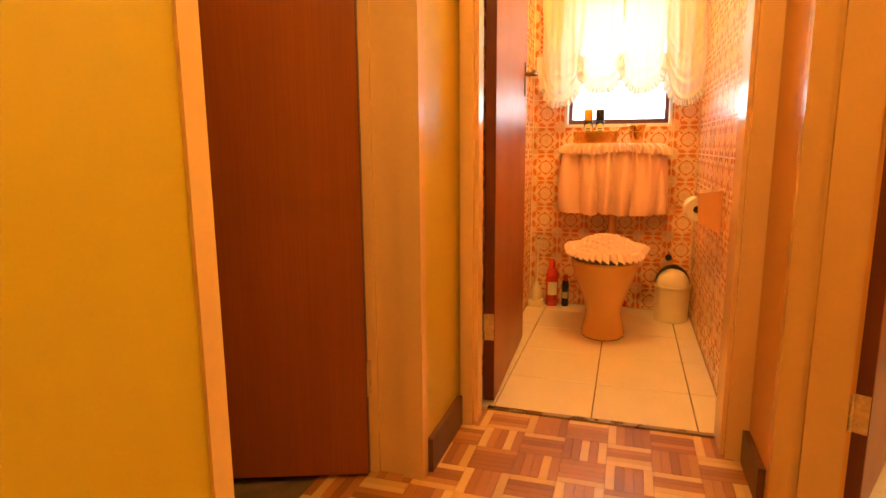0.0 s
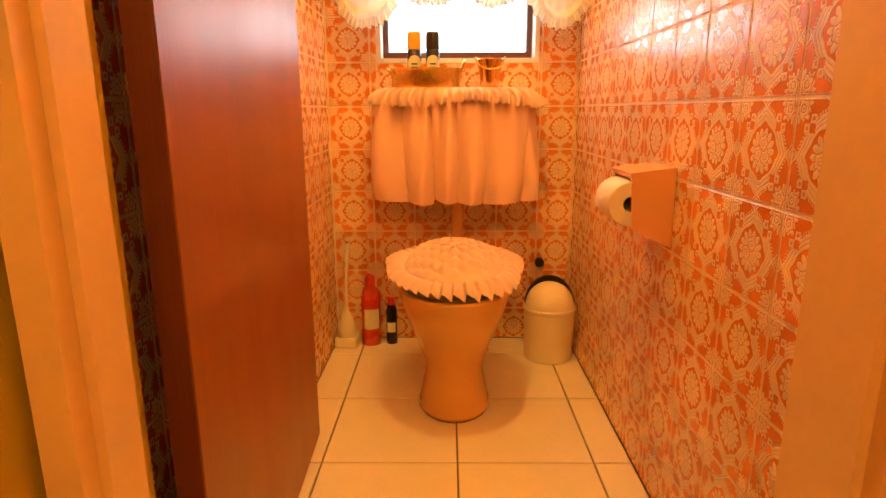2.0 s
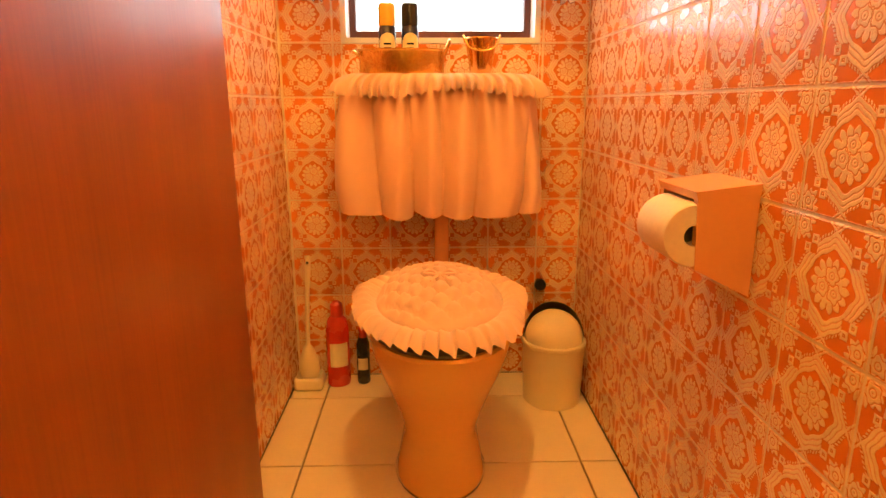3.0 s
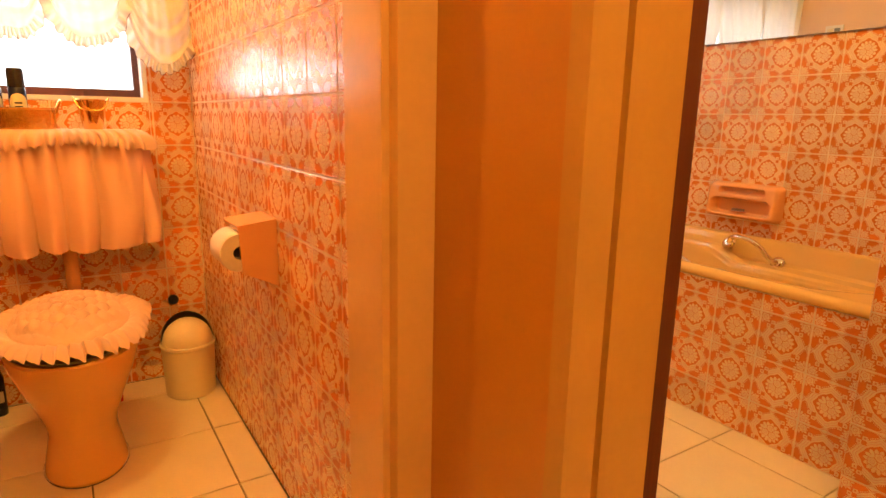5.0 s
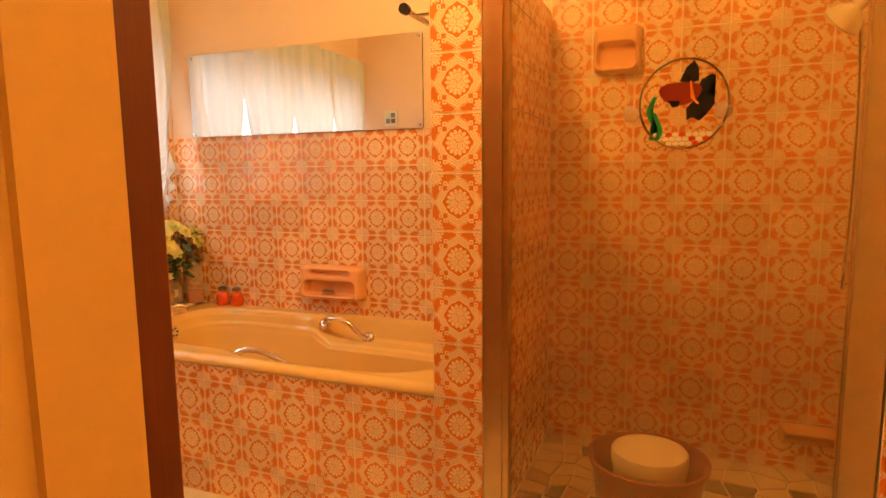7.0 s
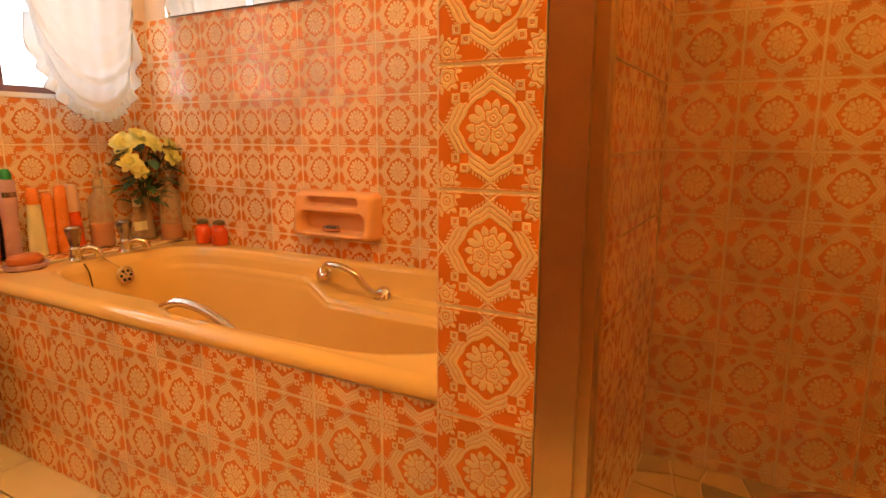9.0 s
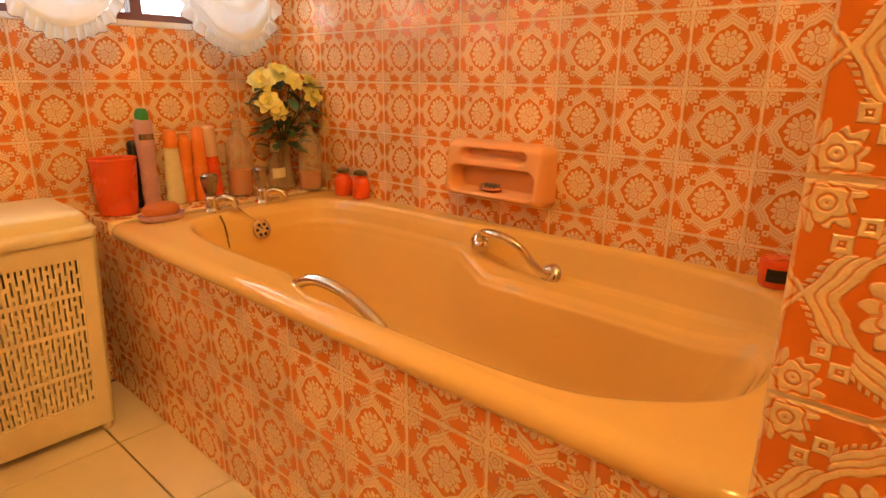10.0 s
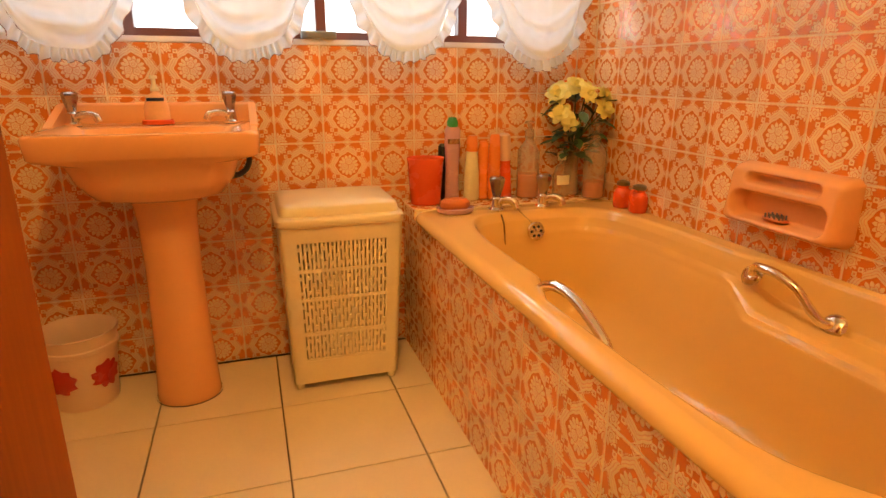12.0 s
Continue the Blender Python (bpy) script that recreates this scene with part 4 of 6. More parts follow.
# ---- bathroom: bath ----
def bath():
    root = thing("bath", pose(0, 0, 0), "honey-coloured acrylic bathtub built in behind a tiled front", "bathtub")
    cy = 2.655
    n = 440

    def loop(x0, x1, y0, y1, e, z, shelf=None):
        out = []
        for i in range(n):
            a = 2 * math.pi * i / n
            c, s = math.cos(a), math.sin(a)
            x = (x0 + x1) / 2 + (x1 - x0) / 2 * math.copysign(abs(c) ** e, c)
            y = (y0 + y1) / 2 + (y1 - y0) / 2 * math.copysign(abs(s) ** e, s)
            zz = z
            if shelf:
                k = 1 / (1 + math.exp((y - 2.712) / 0.009)) * (1 / (1 + math.exp(-(y - 1.99) / 0.035)))
                zz = z + shelf[0] * k
                x += (shelf[2] if c > 0 else -shelf[1]) * k * min(1, abs(c) * 1.6)
            out.append((x, y, zz))
        return out

    F, B, L, R = END1, 3.462, 1.858, B_R - 0.001
    # the rim rolls over the panel; between two steps the sides drop to arm rests
    rings = [loop(L + 0.010, R, F, B, 0.06, 0.5005), loop(L + 0.002, R, F, B, 0.06, 0.505), loop(L, R, F, B, 0.06, 0.513), loop(L + 0.004, R, F, B, 0.06, 0.523), loop(L + 0.012, R - 0.002, F, B, 0.06, 0.5305),
             loop(L + 0.022, R - 0.004, F + 0.002, B - 0.002, 0.07, 0.5340), loop(L + 0.036, R - 0.006, F + 0.03, B - 0.05, 0.10, 0.5345), loop(1.958, 2.556, F + 0.062, 3.372, 0.42, 0.5345, (-0.003, 0.046, 0.046)),
             loop(1.964, 2.550, F + 0.068, 3.366, 0.42, 0.5325, (-0.004, 0.046, 0.046)), loop(1.969, 2.545, F + 0.073, 3.361, 0.42, 0.527, (-0.007, 0.046, 0.046)),
             loop(1.977, 2.537, F + 0.083, 3.347, 0.42, 0.507, (-0.030, 0.045, 0.044)), loop(1.981, 2.533, F + 0.088, 3.341, 0.42, 0.490, (-0.046, 0.040, 0.038)),
             loop(1.983, 2.530, F + 0.094, 3.336, 0.42, 0.478, (-0.044, 0.024, 0.026)), loop(1.986, 2.524, F + 0.102, 3.330, 0.42, 0.466, (-0.034, 0.0, -0.044)),
             loop(1.987, 2.522, F + 0.106, 3.328, 0.42, 0.460, (-0.036, 0.0, -0.054)), loop(1.988, 2.520, F + 0.112, 3.326, 0.42, 0.450, (-0.036, 0.0, -0.057)), loop(1.990, 2.516, F + 0.122, 3.322, 0.42, 0.436, (-0.028, 0.0, -0.058)),
             loop(2.002, 2.500, F + 0.150, 3.312, 0.42, 0.36, (-0.01, 0.0, -0.048)), loop(2.014, 2.472, F + 0.20, 3.298, 0.42, 0.24, (0, 0.0, -0.024)),
             loop(2.03, 2.44, F + 0.26, 3.27, 0.45, 0.165), loop(2.07, 2.39, F + 0.34, 3.2, 0.5, 0.135), loop(2.20, 2.25, cy - 0.3, cy + 0.3, 0.6, 0.128)]
    # close rings on both sides of each bend keep the steps and arm rests crisp
    dense = []
    for i, (p, q) in enumerate(zip(rings, rings[1:])):
        dense.append(p)
        if 6 <= i <= 17:
            for t in (0.12, 0.88):
                dense.append([tuple(Vector(u).lerp(Vector(v), t)) for u, v in zip(p, q)])
    rings = dense + [rings[-1]]
    bm = bmesh.new()
    vr = [[bm.verts.new(p) for p in r] for r in rings]
    skin(bm, vr)
    bm.faces.new(vr[-1])
    part("tub", bm, M_BATH, root, angle=60)
    # grab rails
    for label, ctrl in (("near", [(1.938, 2.704, 0.490), (1.942, 2.690, 0.526), (1.952, 2.645, 0.545), (1.958, 2.585, 0.542), (1.958, 2.517, 0.525), (1.954, 2.448, 0.495), (1.945, 2.420, 0.455)]),
                        ("far", [(2.528, 2.682, 0.500), (2.512, 2.660, 0.528), (2.500, 2.628, 0.536), (2.500, 2.581, 0.534), (2.505, 2.534, 0.514), (2.515, 2.503, 0.480), (2.532, 2.480, 0.453), (2.552, 2.468, 0.447)])):
        bm = bmesh.new()
        pts = curve_points(ctrl, 7)
        tube(bm, pts, 0.0115, 14)
        rail = part("grab_rail", bm, M_CHROME, root, "chrome grab rail")
        for p in (ctrl[0], ctrl[-1]):
            bm = bmesh.new()
            lathe(bm, [(0, -0.006), (0.027, -0.006), (0.030, 0.0), (0.025, 0.006), (0.012, 0.010), (0, 0.010)], 24)
            part("rose", bm, M_CHROME, rail, m=Matrix.Translation(p) @ pose(0, 0, 0, 0, 58 if label == "near" else -58, 0))
    bm = bmesh.new()
    lathe(bm, [(0, 0), (0.030, 0), (0.032, 0.003), (0.028, 0.007), (0.008, 0.005), (0, 0.006)], 28)
    over = part("overflow", bm, M_CHROME, root, "chrome overflow grating", m=pose(2.246, 3.314, 0.474, 80, 0, 0))
    for k in range(6):
        bm = bmesh.new()
        a = k * math.pi / 3
        tube(bm, [(0.017 * math.cos(a), 0.017 * math.sin(a), 0.004), (0.017 * math.cos(a), 0.017 * math.sin(a), 0.0072)], 0.005, 8)
        part("slot", bm, M_BLACK, over)
    bm = bmesh.new()
    pts = curve_points([(2.20, 3.372, 0.545), (2.215, 3.35, 0.525), (2.235, 3.318, 0.500), (2.246, 3.305, 0.478)], 6)
    for p in pts:
        lathe(bm, [(0, p.z - 0.003), (0.0026, p.z), (0, p.z + 0.003)], 6, centre=(p.x, p.y))
    part("chain", bm, M_BRONZE, root, "bead chain of the plug")
    bm = bmesh.new()
    tube(bm, curve_points([(2.135, 3.352, 0.530), (2.137, 3.331, 0.50), (2.139, 3.322, 0.44), (2.142, 3.318, 0.36)], 5), 0.0028, 6)
    part("chain", bm, M_BRONZE, root)
    return root


bath()


def tap(x, y, z, turn, scale, label, group, long=0.05):
    root = thing("tap", pose(x, y, z, 0, 0, turn) @ Matrix.Scale(scale, 4), label, "tap", group)
    bm = bmesh.new()
    lathe(bm, [(0, 0), (0.026, 0), (0.027, 0.006), (0.020, 0.014), (0.018, 0.036), (0.019, 0.042), (0.012, 0.050), (0, 0.052)], 24)
    part("body", bm, M_CHROME, root)
    bm = bmesh.new()
    tube(bm, curve_points([(0, -0.008, 0.028), (0, -long * 0.6, 0.040), (0, -long - 0.01, 0.034), (0, -long - 0.022, 0.014)], 6), [0.013] * 6 + [0.012] * 6 + [0.013] * 7, 14)
    part("spout", bm, M_CHROME, root)
    bm = bmesh.new()
    lathe(bm, [(0, 0.042), (0.013, 0.044), (0.015, 0.052), (0.027, 0.098), (0.028, 0.110), (0.021, 0.116), (0, 0.117)], 8)
    part("head", bm, M_GREYPLASTIC, root, "smoky faceted tap head")
    return root


tap(2.135, 3.395, 0.535, 48, 1.0, "chrome pillar tap with faceted head on the bath rim", "bath taps")
tap(2.308, 3.395, 0.535, 48, 1.0, "chrome pillar tap with faceted head on the bath rim", "bath taps")


def soap_holder(x, y0, y1, z0, z1, name, label, slot=True):
    """A glazed dish set on the wall: a slotted grip above a hollow tray."""
    root = thing(name, pose(x, (y0 + y1) / 2, (z0 + z1) / 2), label, "soap dish")
    w, h = (y1 - y0) / 2, (z1 - z0) / 2
    bm = bmesh.new()

    def soft(d, width):
        """0 inside a hollow, 1 outside it, with a rounded brim between."""
        k = max(0.0, min(1.0, 0.5 + d / width))
        return k * k * (3 - 2 * k)

    def rim(y, z, cy, cz, hw, hh, r):
        """Distance outside a rounded rectangle."""
        px, pz = abs(y - cy) - hw + r, abs(z - cz) - hh + r
        return math.hypot(max(px, 0), max(pz, 0)) + min(max(px, pz), 0) - r

    nu, nv, rows = 84, 44, []
    for j in range(nv + 1):
        row = []
        for i in range(nu + 1):
            y, z = w * (2 * i / nu - 1), h * (2 * j / nv - 1)
            out = 0.058 - 0.012 * (z / h) * (1 if slot else 0)
            tray = soft(rim(y, z, 0, -h * 0.30, w * 0.80, h * (0.40 if slot else 0.5), h * 0.3), 0.012)
            depth = 0.012 + (out - 0.012) * tray
            if slot:
                grip = soft(rim(y, z, 0, h * 0.56, w * 0.62, h * 0.15, h * 0.15), 0.010)
                depth = min(depth, 0.020 + (depth - 0.020) * grip)
            edge = max(0.0, min(1.0, -rim(y, z, 0, 0, w, h, h * 0.34) / 0.022))
            depth *= math.sqrt(1 - (1 - edge) ** 2)
            row.append(bm.verts.new((-0.001 - depth, y, z)))
        rows.append(row)
    skin(bm, rows, closed=False)
    flat = [f for f in bm.faces if all(v.co.x > -0.0015 for v in f.verts)]
    bmesh.ops.delete(bm, geom=flat, context="FACES")
    part("dish", bm, M_CERAMIC, root, angle=180)
    return root


hold = soap_holder(B_R, 2.505, 2.845, 0.604, 0.765, "soap_dish", "salmon glazed ceramic soap dish with grip on the tiled wall")
rest = thing("soap_rest", pose(B_R - 0.034, 2.69, 0.634), "small round soap rest lying in the wall dish", "soap rest")
bm = bmesh.new()
lathe(bm, [(0, 0), (0.035, 0), (0.037, 0.003), (0.035, 0.005), (0, 0.005)], 24, 0.55, 1.0)
base = part("pad", bm, M_SOAP, rest)
for k in range(12):
    bm = bmesh.new()
    px, py = ((k % 3) - 1) * 0.011, (k // 3 - 1.5) * 0.014
    tube(bm, [(px, py, 0.004), (px, py, 0.016)], 0.0022, 6)
    part("stud", bm, M_GREYDISH, rest)
soap_holder(B_R, 1.325, 1.495, 1.548, 1.722, "shower_soap_dish", "peach ceramic soap dish on the shower wall", False)
soap_holder(B_R, 0.63, 0.81, 0.21, 0.275, "shower_soap_dish", "low peach ceramic soap ledge on the shower wall", False)

# ---- things on the bath ledge ----
LZ = 0.5415
bottle("plastic_pot", 1.930, 3.545, LZ, [(0, 0), (0.050, 0), (0.053, 0.006), (0.063, 0.150), (0.066, 0.158), (0.064, 0.162), (0.060, 0.158), (0.050, 0.01), (0, 0.008)], M_REDORANGE, "translucent orange-red plastic pot on the bath ledge", "pot", sy=0.8)
bottle("bath_bottle", 2.028, 3.548, LZ, [(0, 0), (0.022, 0), (0.026, 0.005), (0.024, 0.12), (0.028, 0.20), (0.027, 0.255), (0.020, 0.265), (0, 0.266)], M_LILAC, "tall lilac bath bottle with a green cap on the ledge", "bottle",
       "bottles along the bath ledge", sy=0.7, cap=[(0.018, 0.262), (0.019, 0.266), (0.019, 0.280), (0.012, 0.294), (0, 0.296)], cap_mat=M_GREEN, sticker=(0.0285, 0.205, 0.222, M_GREYPLASTIC))
bottle("bath_bottle", 2.008, 3.594, LZ, [(0, 0), (0.014, 0), (0.016, 0.004), (0.016, 0.19), (0.010, 0.20), (0, 0.2)], M_BLACKCAP, "thin dark bottle behind the lilac one", "bottle", "bottles along the bath ledge")
bottle("bath_bottle", 2.103, 3.552, LZ, [(0, 0), (0.024, 0), (0.029, 0.005), (0.027, 0.09), (0.023, 0.15), (0.021, 0.178), (0, 0.18)], M_LABEL, "cream shampoo bottle with an orange cap on the ledge", "bottle", "bottles along the bath ledge",
       sy=0.65, cap=[(0.021, 0.176), (0.021, 0.18), (0.019, 0.225), (0.016, 0.230), (0, 0.230)], cap_mat=M_ORANGE)
bottle("bath_bottle", 2.150, 3.560, LZ, [(0, 0), (0.016, 0), (0.019, 0.005), (0.019, 0.19), (0.014, 0.208), (0, 0.21)], M_ORANGE, "orange shampoo bottle on the ledge", "bottle", "bottles along the bath ledge", sy=0.7)
bottle("bath_bottle", 2.192, 3.556, LZ, [(0, 0), (0.020, 0), (0.023, 0.005), (0.022, 0.17), (0.019, 0.225), (0.014, 0.232), (0, 0.233)], M_ORANGE, "tall orange shampoo bottle on the ledge", "bottle", "bottles along the bath ledge", sy=0.7, sticker=(0.0236, 0.09, 0.15, M_ORANGE))
bottle("bath_bottle", 2.243, 3.556, LZ, [(0, 0), (0.018, 0), (0.021, 0.005), (0.020, 0.13), (0.022, 0.14), (0, 0.14)], M_REDORANGE, "red bottle with a long peach cap on the ledge", "bottle", "bottles along the bath ledge", sy=0.7, lean=-4,
       cap=[(0.020, 0.138), (0.022, 0.142), (0.022, 0.228), (0.016, 0.234), (0, 0.234)], cap_mat=M_FRILL)


def pump_jar(x, y, h, r, level, label):
    root = thing("soap_dispenser", pose(x, y, LZ), label, "dispenser", "dispensers along the bath ledge")
    bm = bmesh.new()
    lathe(bm, [(0, 0), (r * 0.92, 0), (r, 0.006), (r, h * 0.62), (r * 0.55, h * 0.72), (r * 0.36, h * 0.76), (r * 0.36, h * 0.80)], 28)
    jar = part("jar", bm, M_JAR, root, "clear plastic jar")
    bm = bmesh.new()
    lathe(bm, [(0, 0.004), (r * 0.9, 0.004), (r * 0.95, 0.010), (r * 0.95, level), (0, level)], 28)
    part("liquid", bm, M_SOAPORANGE, root, "orange liquid soap")
    bm = bmesh.new()
    lathe(bm, [(r * 0.40, h * 0.78), (r * 0.42, h * 0.80), (r * 0.42, h * 0.88), (r * 0.2, h * 0.90), (r * 0.18, h * 0.97), (r * 0.45, h * 0.975), (r * 0.45, h), (0, h)], 18)
    part("pump", bm, M_JAR, root)
    return root


pump_jar(2.325, 3.552, 0.275, 0.040, 0.085, "clear pump dispenser with orange soap on the bath ledge")
pump_jar(2.556, 3.475, 0.270, 0.040, 0.060, "clear pump dispenser with orange soap by the flowers")
bottle("scent_bottle", 2.452, 3.530, LZ, [(0, 0), (0.030, 0), (0.034, 0.006), (0.034, 0.075), (0.022, 0.105), (0.011, 0.118), (0.011, 0.135), (0, 0.135)], M_JAR, "squat clear bottle with a round label on the ledge", "bottle", "bottles along the bath ledge",
       sy=0.7, cap=[(0.012, 0.134), (0.015, 0.136), (0.015, 0.160), (0.012, 0.165), (0, 0.165)], cap_mat=M_LABEL, sticker=(0.0350, 0.045, 0.080, M_LABEL))


def flower_vase():
    root = thing("flower_vase", pose(2.505, 3.555, LZ), "glass vase of pale yellow artificial flowers in the bath corner", "vase of flowers")
    rng = random.Random(11)
    bm = bmesh.new()
    lathe(bm, [(0, 0), (0.030, 0), (0.034, 0.006), (0.026, 0.08), (0.022, 0.13), (0.030, 0.17), (0.028, 0.17), (0.020, 0.13), (0.024, 0.08), (0.03, 0.01), (0, 0.008)], 28)
    part("vase", bm, M_JAR, root, "clear glass vase")
    GROW = 1.22
    heads = [(-0.010, -0.02, 0.425, 0.044), (-0.095, -0.045, 0.395, 0.040), (0.085, -0.06, 0.395, 0.040), (-0.100, -0.085, 0.330, 0.036), (0.060, -0.10, 0.345, 0.040),
             (-0.055, 0.01, 0.410, 0.038), (0.045, 0.0, 0.415, 0.036), (-0.075, -0.10, 0.295, 0.026), (0.00, -0.09, 0.40, 0.030)]
    for hx, hy, hz, r in heads:
        r *= GROW
        hz = hz * 0.94 - 0.006
        bm = bmesh.new()
        tube(bm, curve_points([(0, 0, 0.05), (hx * 0.2, hy * 0.2, 0.2), (hx, hy, hz)], 5), 0.0022, 6)
        part("stem", bm, M_LEAF, root, "green stem")
        bm = bmesh.new()
        out = Vector((hx, hy - 0.06, 0.10)).normalized()
        q = out.to_track_quat("Z", "Y")
        for layer, (cnt, tilt, size) in enumerate(((6, rng.uniform(0.1, 0.4), 1.0), (5, rng.uniform(0.4, 0.8), 0.8), (4, 0.95, 0.5))):
            for k in range(cnt):
                a = 2 * math.pi * (k + 0.5 * layer) / cnt + rng.uniform(-0.15, 0.15)
                rows = []
                size *= rng.uniform(0.92, 1.08)
                for j in range(5):
                    t = j / 4
                    wd = r * size * 0.40 * math.sin(math.pi * (0.12 + 0.80 * t)) 
                    rad = r * size * t * math.cos(tilt * t)
                    hh = r * size * t * math.sin(tilt) * 1.0 - 0.25 * r * t * t * (1 - tilt)
                    row = []
                    for sgn in (-1, 0, 1):
                        p = Vector((rad, sgn * wd, hh + abs(sgn) * 0.16 * wd))
                        p = Matrix.Rotation(a, 3, "Z") @ p
                        row.append(bm.verts.new(Vector((hx, hy, hz)) + q @ p))
                    rows.append(row)
                skin(bm, rows, closed=False)
        bloom = part("bloom", bm, M_PETAL, root, "pale yellow cloth bloom", angle=60)
        bloom["label"] = "pale yellow cloth bloom"
    for k in range(64):
        a, up = rng.uniform(0, 6.28), rng.uniform(0.15, 0.36)
        rad = rng.uniform(0.01, 0.095)
        base_p = Vector((rad * math.cos(a), rad * math.sin(a) * 0.7 - 0.035, up))
        d = Vector((math.cos(a), math.sin(a) * 0.8 - 0.3, rng.uniform(-0.5, 0.7))).normalized()
        side = d.cross(Vector((0, 0, 1))).normalized()
        ln, wd = rng.uniform(0.045, 0.080), rng.uniform(0.012, 0.021)
        bm = bmesh.new()
        rows = []
        for j in range(5):
            t = j / 4
            c = base_p + d * ln * t + Vector((0, 0, -0.012 * t * t))
            ww = wd * math.sin(math.pi * (0.08 + 0.9 * t))
            rows.append([bm.verts.new(c - side * ww + Vector((0, 0, 0.004))), bm.verts.new(c), bm.verts.new(c + side * ww + Vector((0, 0, 0.004)))])
        skin(bm, rows, closed=False)
        part("leaf", bm, M_LEAF, root)
    return root


flower_vase()


def little_jug(x, y, turn):
    root = thing("ornament_jug", pose(x, y, 0.536, 0, 0, turn) @ Matrix.Scale(1.2, 4), "tiny red glazed ornament on the bath rim", "ornament", "red ornaments on the bath rim")
    bm = bmesh.new()
    lathe(bm, [(0, 0), (0.022, 0), (0.025, 0.005), (0.026, 0.040), (0.020, 0.052), (0.016, 0.056), (0.018, 0.066), (0.015, 0.066), (0.012, 0.056), (0, 0.05)], 20)
    part("pot", bm, M_REDORANGE, root)
    bm = bmesh.new()
    tube(bm, curve_points([(0.016, 0, 0.060), (0.034, 0, 0.062), (0.038, 0, 0.040), (0.024, 0, 0.022)], 5), 0.0045, 8)
    part("handle", bm, M_REDORANGE, root)
    bm = bmesh.new()
    lathe(bm, [(0, 0.050), (0.0125, 0.054), (0.019, 0.066), (0.018, 0.074), (0.008, 0.078), (0, 0.078)], 18)
    part("stopper", bm, M_OLIVE, root, "dark stopper")
    return root


little_jug(2.576, 3.318, 40)
little_jug(2.580, 3.232, 200)

dish = thing("soap_tray", pose(1.992, 3.405, 0.535), "lilac oval soap tray on the bath rim", "soap tray")
bm = bmesh.new()
lathe(bm, [(0, 0), (0.85, 0), (1.0, 0.006), (1.06, 0.018), (1.0, 0.019), (0.9, 0.009), (0, 0.007)], 36, 0.062, 0.042)
part("tray", bm, M_LILAC, dish)
cake = thing("soap_bar", pose(1.990, 3.405, 0.543), "worn orange-brown soap bar in the lilac tray", "soap")
bm = bmesh.new()
lathe(bm, [(0, 0), (0.8, 0.001), (1.0, 0.014), (0.97, 0.030), (0.75, 0.040), (0, 0.044)], 36, 0.052, 0.034)
part("bar", bm, M_SOAP, cake)


M_HANDSOAP = plain("peach_soap_bottle", (0.86, 0.50, 0.28), 0.15)


